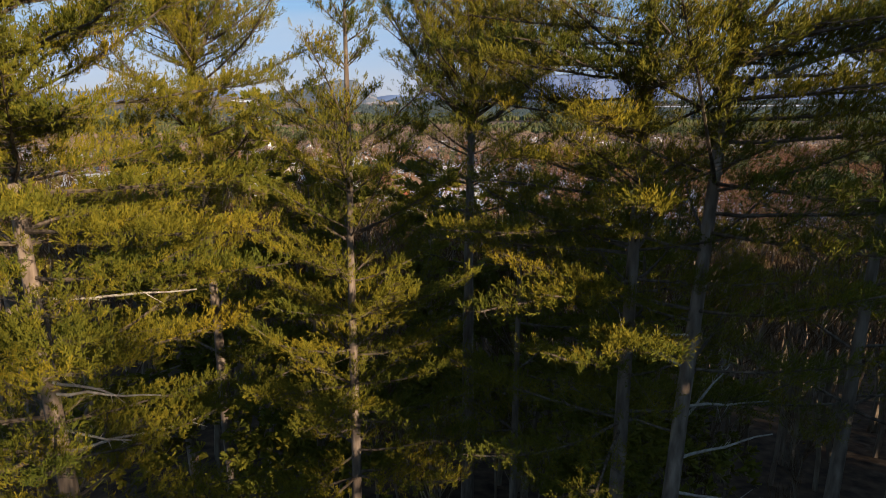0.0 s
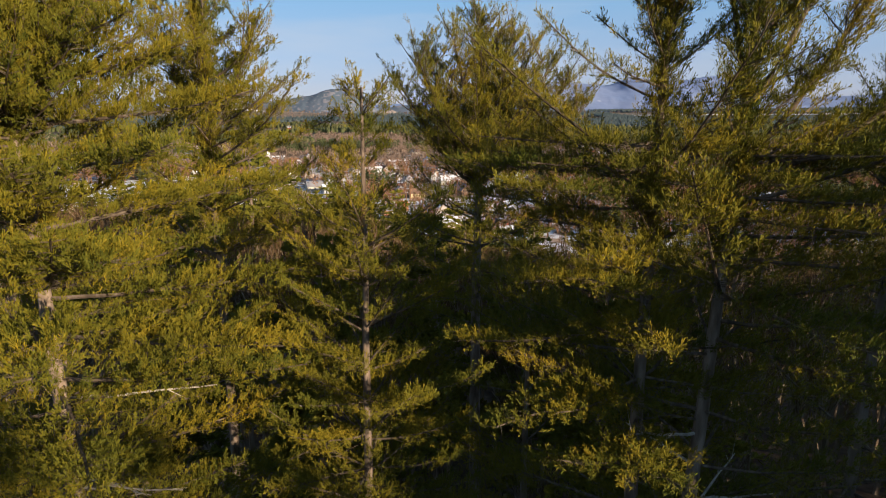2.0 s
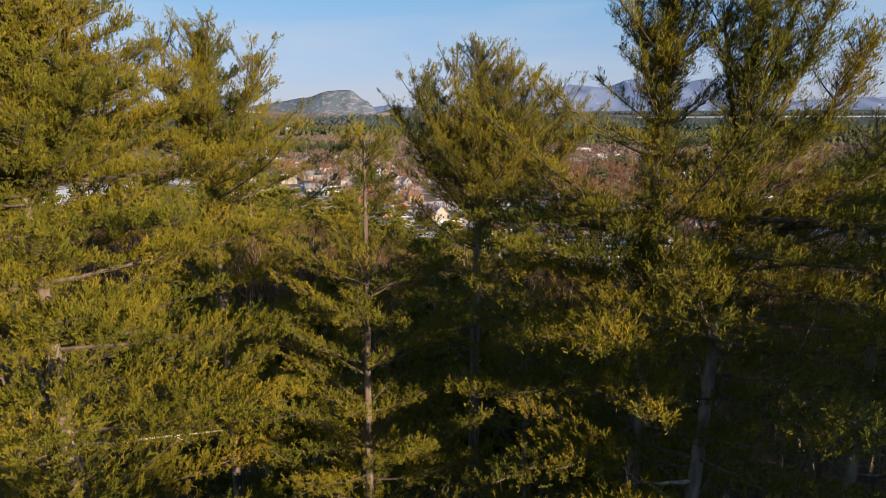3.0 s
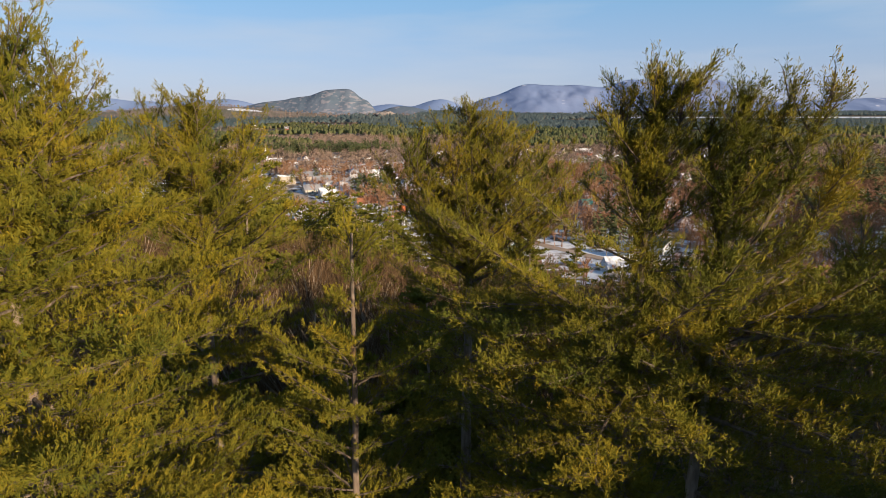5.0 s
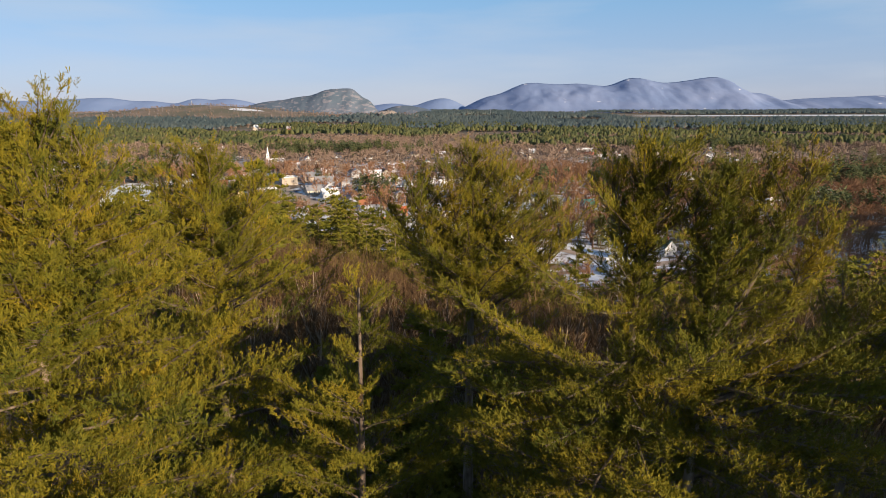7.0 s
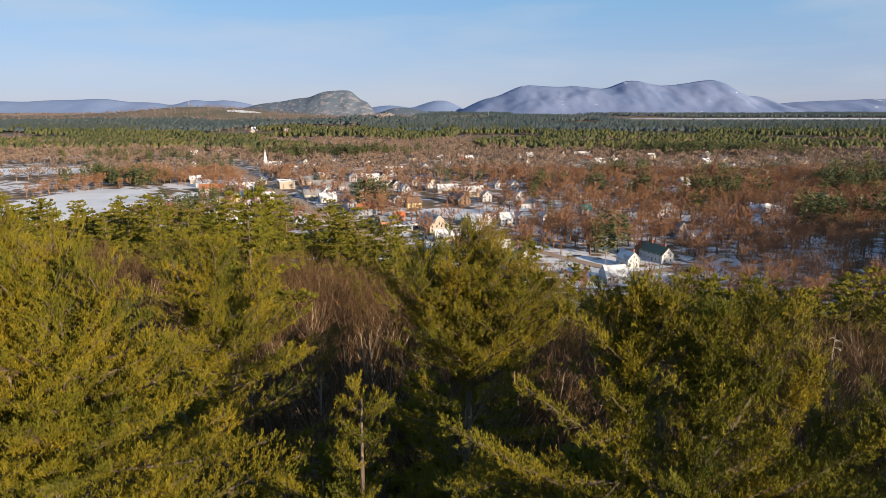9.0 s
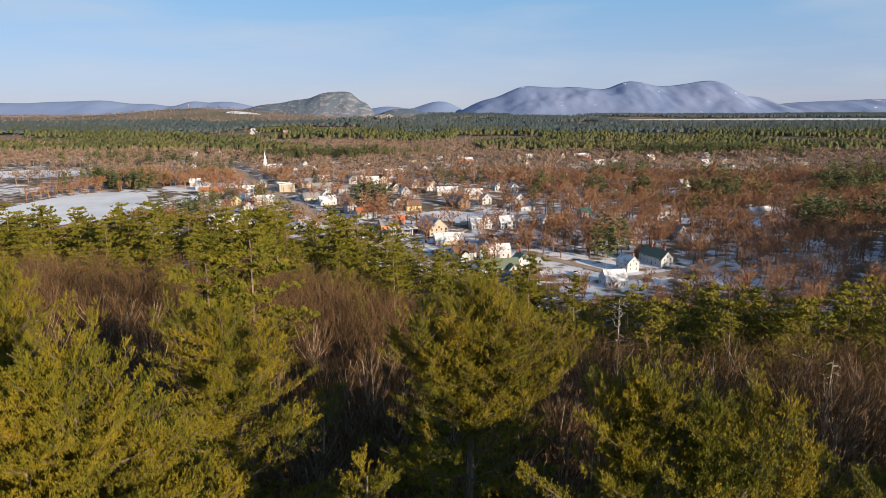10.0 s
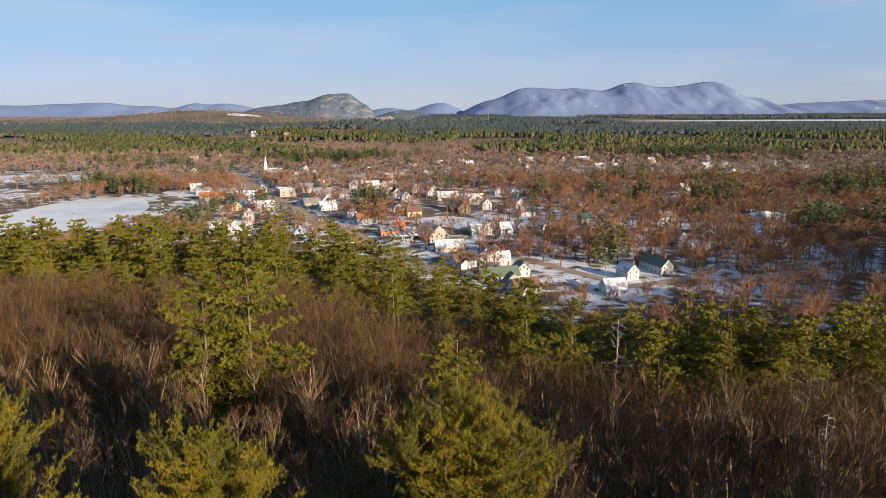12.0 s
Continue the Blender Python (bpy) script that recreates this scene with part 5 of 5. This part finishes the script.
WALL_WORDS = {"white": "white clapboard", "cream": "cream clapboard", "yellow": "yellow clapboard", "tan": "tan sided", "grey": "grey-blue sided", "brown": "brown wooden", "brick": "orange brick", "red": "red sided"}
ROOF_WORDS = {"snow": "a snow-covered roof", "grey": "a grey shingle roof", "dark": "a dark shingle roof", "brown": "a brown shingle roof", "rust": "a rust-red roof", "orange": "an orange-red roof",
              "green": "a green metal roof", "teal": "a teal metal roof", "blue": "a blue metal roof"}


def house(x, y, turn, L, W, H, wall="white", roof="snow", R=None, chimney=1, wing=None, name="house", windows=True, group="houses of the town"):
    R = W * 0.47 if R is None else R
    z = float(land(x, y))
    h = tagged(new(name), "%s %s with %s" % (WALL_WORDS[wall], name.replace("_", " "), ROOF_WORDS[roof]), name.replace("_", " "), group)
    h.matrix_basis = pose(x, y, z, 0, 0, turn)
    part("wall", gable_walls(L, W, H, R), WALL[wall], h)
    part("roof", roof_planes(L, W, H, R), ROOF[roof], h)
    if windows:
        openings(h, L, W, H)
    for i in range(chimney):
        part("chimney", CHIMNEY, None, h, at=pose((0.28 - 0.56 * i) * L, 0.15 * W, H + R))
    if wing:
        wl, ww, wx = wing
        g = gable_walls(wl, ww, H * 0.9, ww * 0.42)
        wob = part("wing", g, WALL[wall], h, at=pose(wx, -W / 2 - wl / 2 + 1.0, 0, 0, 0, 90))
        part("roof", roof_planes(wl, ww, H * 0.9, ww * 0.42), ROOF[roof], wob)
        for zz in ([0.9] if H < 4.2 else [0.9, 3.4]):
            win = part("window", WINDOW, None, wob, at=pose(-wl / 2 - 0.02, 0, zz, 0, 0, -90))
    return h


def block(x, y, turn, L, W, H, wall="tan", label="", name="building"):
    """A flat-roofed building with a parapet."""
    b = tagged(new(name), label, name, "houses of the town")
    b.matrix_basis = pose(x, y, float(land(x, y)), 0, 0, turn)
    part("wall", box(Geo(), -L / 2, L / 2, -W / 2, W / 2, -0.5, H), WALL[wall], b)
    g = Geo()
    for x0, x1, y0, y1 in ((-L / 2 - 0.2, L / 2 + 0.2, -W / 2 - 0.2, -W / 2 + 0.3), (-L / 2 - 0.2, L / 2 + 0.2, W / 2 - 0.3, W / 2 + 0.2), (-L / 2 - 0.2, -L / 2 + 0.3, -W / 2 + 0.3, W / 2 - 0.3), (L / 2 - 0.3, L / 2 + 0.2, -W / 2 + 0.3, W / 2 - 0.3)):
        box(g, x0, x1, y0, y1, H + 0.004, H + 0.7)
    part("parapet", g, TRIM, b)
    part("roof", box(Geo(), -L / 2 + 0.3, L / 2 - 0.3, -W / 2 + 0.3, W / 2 - 0.3, H + 0.004, H + 0.15), ROOF["snow"], b)
    openings(b, L, W, H, 2.6, False)
    return b


def church(x, y, turn):
    c = tagged(new("church"), "white wooden church with a tall pointed steeple", "church")
    c.matrix_basis = pose(x, y, float(land(x, y)), 0, 0, turn)
    part("wall", gable_walls(22, 12, 7, 5), WALL["white"], c)
    part("roof", roof_planes(22, 12, 7, 5), ROOF["snow"], c)
    for i in range(4):
        for s in (-1, 1):
            glaze(c, -7.5 + 5 * i, s * 6.02, 2.2, 0 if s < 0 else 180)
    tower = part("tower", box(Geo(), -2.4, 2.4, -2.4, 2.4, -0.5, 14), WALL["white"], c, at=pose(-11.5, 0, 0))
    part("belfry", box(box(Geo(), -1.9, 1.9, -1.9, 1.9, 14, 18.5), -2.7, 2.7, -2.7, 2.7, 13.7, 14.1), TRIM, c, at=pose(-11.5, 0, 0))
    for s, t in ((-1, 0), (1, 180)):
        glaze(c, -11.5, s * 1.93, 15.4, t)
    g = Geo()
    tube(g, [(0, 0, 18.5), (0, 0, 18.9), (0, 0, 22), (0, 0, 26), (0, 0, 30.0)], [2.2, 1.75, 1.2, 0.6, 0.06], 8)
    part("spire", g, TRIM, c, "white pointed spire", at=pose(-11.5, 0, 0))
    return c


def filling_station(x, y, turn):
    s = tagged(new("filling_station_canopy"), "white filling station canopy edged in blue", "canopy")
    s.matrix_basis = pose(x, y, float(land(x, y)), 0, 0, turn)
    part("deck", box(Geo(), -10, 10, -4.5, 4.5, 4.7, 5.5), TRIM, s)
    part("fascia", box(Geo(), -10.06, 10.06, -4.56, 4.56, 4.85, 5.2), CAR["blue"], s, "blue painted edge")
    for px in (-6.5, 0, 6.5):
        for py in (-2, 2):
            part("post", tube(Geo(), [(px, py, -0.2), (px, py, 2), (px, py, 4.7)], [0.22] * 3, 8), TRIM, s)
    for px in (-3.2, 3.2):
        part("pump", box(Geo(), px - 0.4, px + 0.4, -0.3, 0.3, 0, 1.7), METAL, s)
    for i in range(5):
        part("roof_panel", box(Geo(), -8.5 + 3.6 * i, -6.9 + 3.6 * i, -3.6, 3.6, 5.504, 5.6), ROOF["brown"], s)
    return s


def car_model(colour):
    c = tagged(new("car"), {"white": "white", "silver": "silver", "dark": "black", "red": "red", "blue": "dark blue"}[colour] + " car on the grey asphalt", "car", "cars in the town")
    prof = [(-2.2, 0.35), (2.2, 0.35), (2.25, 0.75), (1.3, 0.95), (-1.9, 0.98), (-2.25, 0.8)]
    top = [(-1.75, 0.97), (1.1, 0.95), (0.45, 1.45), (-1.2, 1.47)]

    def prism(p, w):
        v = [(x, -w, z) for x, z in p] + [(x, w, z) for x, z in p]
        n = len(p)
        g = Geo().add(v, [tuple(range(n))]).add(v, [tuple(range(2 * n - 1, n - 1, -1))])
        return g.add(v, [(i, i + n, (i + 1) % n + n, (i + 1) % n) for i in range(n)])
    part("body", prism(prof, 0.88), CAR[colour], c)
    part("cabin", prism(top, 0.76), GLASS, c, "dark glass cabin")
    part("roof", box(Geo(), -1.15, 0.42, -0.74, 0.74, 1.475, 1.52), CAR[colour], c)
    for x in (-1.4, 1.4):
        for s in (-1, 1):
            part("wheel", tube(Geo(), [(x, s * 0.72, 0.33), (x, s * 0.82, 0.33), (x, s * 0.92, 0.33)], [0.33, 0.33, 0.30], 10), RUBBER, c)
    return c


CARS = {k: car_model(k) for k in CAR}
cars_set = set()


def park(kind, x, y, turn):
    m = pose(x, y, float(land(x, y)) + 0.21, 0, 0, turn)
    if kind in cars_set:
        return copy_thing(CARS[kind], m)
    cars_set.add(kind)
    CARS[kind].matrix_basis = m
    return CARS[kind]


POLES = []


def utility_pole(x, y, turn):
    m = pose(x, y, float(land(x, y)), 0, 0, turn)
    if POLES:
        return copy_thing(POLES[0], m)
    p = tagged(new("utility_pole"), "weathered wooden utility pole with a crossarm", "pole", "poles along the street")
    POLES.append(p)
    p.matrix_basis = m
    part("pole", tube(Geo(), [(0, 0, -0.5), (0, 0, 5), (0, 0, 11.5)], [0.19, 0.16, 0.12], 7), POLE_WOOD, p)
    part("crossarm", box(Geo(), -1.2, 1.2, -0.07, 0.07, 10.4, 10.56), POLE_WOOD, p)
    part("transformer", tube(Geo(), [(0.35, 0, 8.6), (0.35, 0, 9.1), (0.35, 0, 9.6)], [0.26, 0.28, 0.24], 8), METAL, p)
    for i in range(3):
        part("insulator", box(Geo(), -1.05 + i * 1.05 - 0.05, -1.05 + i * 1.05 + 0.05, -0.05, 0.05, 10.56, 10.8), TRIM, p)
    return p


house(124.6, 340.5, -68, 19, 8.5, 5, "white", "green", chimney=2)
house(122.3, 353.7, -68, 9, 8, 4, "brown", "brown", chimney=0, name='barn')
house(87.5, 296.3, 8, 11.5, 10, 3.6, "white", "snow", chimney=0, name='barn')
house(103.7, 326.1, -68, 10, 8, 5, "white", "snow")
house(30.5, 320.1, 14, 22, 9, 4, "white", "green", wing=(5, 6, 6))
house(44.8, 334.0, 100, 10, 8, 4.5, "white", "teal", wing=None)
house(33.3, 359.0, 10, 15, 8, 4.2, "white", "snow")
house(25.3, 359.1, 100, 9, 7, 7.5, "grey", "grey", chimney=0)
house(12.1, 352.4, 25, 14, 8, 4.5, "white", "brown", wing=(6, 6, -3))
house(42.1, 298.8, 20, 15, 9, 3.6, "white", "brown", wing=(5, 6, -3))
house(-8.1, 431.4, 118, 22, 15, 5, "tan", "snow", chimney=0, name='barn')
house(4.0, 396.4, 12, 20, 9, 3.2, "tan", "snow", chimney=0)
house(-41.5, 446.3, 22, 14, 8, 4, "brick", "grey", name='shop')
house(-34.3, 466.0, 22, 7, 6, 4.5, "brick", "orange", chimney=0, name='shop')
house(-64.9, 495.9, 24, 17, 9, 5.2, "white", "rust")
house(-82.4, 523.5, 116, 12, 9, 6, "white", "grey")
house(-26.8, 534.1, 16, 13, 9, 4.5, "yellow", "brown")
house(-40.1, 624.9, 104, 13, 9, 6.5, "white", "snow")
house(-42.5, 546.7, 104, 9, 8, 6, "white", "snow")
house(-132.9, 652.4, 27, 20, 12, 5, "grey", "grey", chimney=0, name='shop')
house(-127.7, 674.9, 117, 9, 9, 5.5, "grey", "orange", chimney=0, name='shop')
house(-129.5, 592.3, 27, 20, 10, 4, "cream", "grey", name='shop')
house(-110.7, 567.5, 27, 16, 10, 4, "white", "snow", name='shop')
house(-216.3, 805.2, 27, 18, 11, 6, "tan", "grey", name='hall')
house(-204.2, 818.2, 27, 14, 10, 6, "white", "snow")
house(-246.4, 637.9, 10, 26, 9, 4.2, "tan", "rust", chimney=0, name='shop')
house(-271.9, 678.5, 10, 16, 9, 4, "white", "snow")
house(-167.2, 508.3, 100, 11, 9, 6.5, "white", "snow", wing=None)
house(-197.9, 569.3, 104, 11, 9, 5, "yellow", "teal")
house(-208.5, 637.0, 14, 24, 13, 4, "grey", "snow", chimney=0, name='shop')
house(-194.8, 593.7, 14, 16, 10, 3.5, "white", "snow", chimney=0)
house(-163.1, 452.5, 10, 30, 14, 4, "white", "snow", chimney=0, name='warehouse')
house(-109.1, 445.3, 104, 9, 7, 4, "white", "snow")
house(-455.4, 989.7, 5, 40, 14, 6, "white", "dark", chimney=0, name='hall')
house(-425.3, 969.4, 5, 22, 12, 5, "white", "grey", chimney=0, name='hall')
house(-345.5, 795.9, 12, 18, 12, 5, "grey", "dark")
house(-378.4, 914.5, 100, 12, 9, 5, "white", "snow")
house(-394.8, 837.8, 10, 18, 10, 4, "white", "snow")
house(-288.3, 729.5, 100, 14, 9, 5, "tan", "dark")
house(-111.0, 735.7, 104, 14, 10, 6, "white", "snow")
house(-92.4, 674.1, 104, 11, 9, 5.5, "white", "snow")
house(-108.0, 651.8, 24, 13, 9, 5, "white", "grey")
house(-85.9, 729.5, 20, 16, 10, 5, "white", "snow")
house(-64.9, 814.1, 14, 26, 12, 5, "white", "snow")
house(-25.3, 826.7, 100, 14, 13, 8, "white", "blue")
house(-14.0, 658.4, 104, 12, 9, 5.5, "white", "snow")
house(4.5, 632.1, 10, 22, 10, 4.5, "cream", "snow")
house(14.7, 558.3, 116, 22, 13, 4.5, "brown", "grey")
house(30.9, 607.5, 8, 20, 11, 5, "tan", "snow")
house(41.1, 571.1, 100, 11, 9, 6, "white", "snow")
house(77.5, 660.7, 104, 11, 9, 6, "white", "snow")
house(72.9, 577.3, 104, 14, 10, 5, "white", "snow")
house(75.0, 532.1, 16, 14, 9, 4.5, "white", "grey")
house(47.7, 449.1, 20, 12, 9, 5.5, "white", "snow")
house(58.3, 451.1, 100, 10, 9, 5.5, "white", "snow")
house(28.3, 449.4, 14, 16, 9, 3.6, "grey", "snow")
house(33.0, 389.3, 100, 9, 7, 4, "white", "dark")
house(117.8, 492.6, 20, 10, 8, 5, "white", "teal")
house(108.6, 441.8, 110, 12, 9, 5, "tan", "grey")
house(126.9, 437.3, 20, 16, 11, 5, "tan", "grey")
house(80.8, 438.1, 110, 9, 9, 4, "brown", "brown")
house(172.4, 395.7, 12, 18, 8, 2.8, "white", "snow")
house(169.8, 420.9, 100, 9, 8, 4, "white", "grey")
house(271.8, 500.2, 30, 13, 9, 4, "white", "snow")
house(262.3, 500.4, 20, 10, 8, 3.6, "white", "snow")
house(409.0, 786.9, 20, 16, 10, 5, "white", "dark")
house(427.3, 786.4, 20, 14, 10, 6, "white", "dark")
house(441.9, 786.0, 20, 14, 10, 6, "white", "snow")
house(371.7, 706.8, 14, 30, 11, 4.5, "white", "rust")
house(390.2, 706.3, 14, 30, 11, 4.5, "white", "rust")
house(352.7, 551.4, 40, 13, 9, 5, "white", "teal")
house(187.6, 501.8, 20, 16, 9, 4.5, "white", "grey")
house(228.1, 603.1, 12, 18, 9, 3.6, "cream", "snow")
house(79.7, 459.6, 104, 10, 8, 5.5, "white", "snow")
house(131.5, 613.0, 20, 14, 9, 6, "grey", "blue")
house(249.9, 964.5, 14, 18, 11, 5, "white", "snow")
house(252.0, 1093.9, 5, 30, 14, 5, "red", "snow")
house(-109.4, 802.1, 104, 16, 10, 6, "white", "snow")
house(-144.0, 783.8, 104, 12, 9, 5, "white", "grey")
house(-149.3, 753.8, 24, 14, 9, 5, "cream", "snow")
house(-32.6, 696.8, 104, 12, 9, 6, "white", "snow")
house(-60.3, 673.3, 104, 12, 9, 5.5, "white", "snow")
house(-78.0, 609.9, 24, 13, 9, 5, "white", "snow")
house(-158.8, 700.0, 24, 16, 11, 5, "tan", "grey")
house(-170.6, 568.7, 14, 18, 11, 4, "tan", "snow")
house(-212.3, 701.3, 104, 14, 10, 5, "white", "grey")
house(-297.0, 807.6, 104, 12, 9, 5, "white", "grey")
house(-465.5, 1366.3, 10, 18, 10, 5, "white", "snow")
house(-444.4, 1202.6, 104, 14, 9, 5, "cream", "snow")
house(-478.8, 1162.5, 20, 14, 9, 5, "white", "snow")
house(505.1, 810.6, 20, 18, 10, 5, "white", "grey")
house(333.0, 740.6, 104, 13, 9, 5.5, "white", "grey")
house(281.7, 698.8, 24, 14, 9, 5, "white", "snow")
house(251.1, 726.0, 104, 14, 9, 5, "white", "snow")
house(213.0, 690.5, 24, 14, 9, 4.5, "white", "blue")
house(323.8, 816.1, 104, 12, 9, 6, "white", "snow")
house(243.7, 818.5, 20, 12, 9, 5, "cream", "snow")
house(131.8, 795.0, 20, 14, 9, 5, "grey", "snow")
house(103.9, 844.1, 104, 12, 9, 5.5, "white", "grey")
house(66.5, 823.9, 104, 12, 9, 6, "white", "snow")
house(28.4, 846.5, 104, 12, 9, 6, "white", "snow")
house(-3.4, 826.0, 20, 13, 9, 5, "white", "grey")
house(60.8, 670.3, 104, 10, 8, 5, "white", "snow")
block(-175.6, 666.8, 27, 17, 15, 8.5, "tan", "flat-roofed tan stone bank building on the main street")
church(-246.9, 877.8, 14)
filling_station(-28.9, 423.9, 20)
park("white", -58.7, 504.7, 117)
park("silver", -70.4, 536.2, 117)
park("dark", -57.8, 484.0, 117)
park("white", -67.7, 465.1, 117)
park("dark", -86.0, 472.4, 117)
park("silver", -108.4, 511.0, 117)
park("white", -97.5, 497.4, 117)
park("red", -107.3, 528.0, 117)
park("dark", -121.5, 549.6, 117)
park("blue", -136.7, 587.0, 117)
park("white", -65.8, 419.3, 120)
park("silver", -38.2, 418.9, 30)
park("dark", -20.0, 436.2, 110)
park("white", -128.6, 506.0, 20)
park("dark", -134.0, 506.1, 20)
park("silver", -83.7, 516.1, 117)
park("white", -155.2, 642.1, 117)
park("blue", -207.9, 735.9, 20)
park("dark", -218.3, 753.2, 20)
park("silver", -217.5, 730.7, 20)
park("white", -222.8, 725.4, 20)
park("blue", -151.5, 602.0, 117)
park("dark", -170.6, 642.5, 117)
park("silver", -117.1, 546.4, 117)
park("white", -57.7, 413.6, 120)
park("red", -74.7, 439.1, 30)
park("silver", 73.4, 318.5, 40)
park("blue", 51.8, 335.3, 30)
park("white", -180.7, 580.8, 20)
park("silver", -166.5, 547.3, 20)
utility_pole(-34.3, 377.6, 27)
utility_pole(-72.7, 424.6, 27)
utility_pole(-97.2, 474.1, 27)
utility_pole(-122.0, 533.0, 27)
utility_pole(-174.2, 644.7, 27)
utility_pole(-219.0, 717.0, 27)
utility_pole(-59.4, 466.5, 27)
utility_pole(-148.4, 652.7, 27)
utility_pole(89.2, 319.4, 27)
utility_pole(35.8, 294.9, 27)

town_rng = np.random.default_rng(77)
walls = ["white", "white", "white", "cream", "tan", "grey", "red"]
roofs = ["snow", "snow", "grey", "brown", "dark"]
for i in range(70):
    hx, hy = town_rng.uniform(-300, 620), town_rng.uniform(560, 1150)
    if abs(hx) > hy * 0.6 or not clear(np.array([hx]), np.array([hy]))[0]:
        continue
    house(round(hx, 1), round(hy, 1), int(town_rng.choice([14, 24, 104, 117])), round(town_rng.uniform(10, 16), 1), 9, round(town_rng.uniform(4, 6), 1),
          str(town_rng.choice(walls)), str(town_rng.choice(roofs)), windows=hy < 750)
for i in range(16):
    hx, hy = -420 + town_rng.normal() * 130, 2150 + town_rng.normal() * 60
    house(round(hx, 1), round(hy, 1), int(town_rng.choice([5, 14, 104])), round(town_rng.uniform(18, 40), 1), 14, 6, str(town_rng.choice(["white", "brick", "red", "tan"])), "snow", chimney=0, name="warehouse", windows=False)
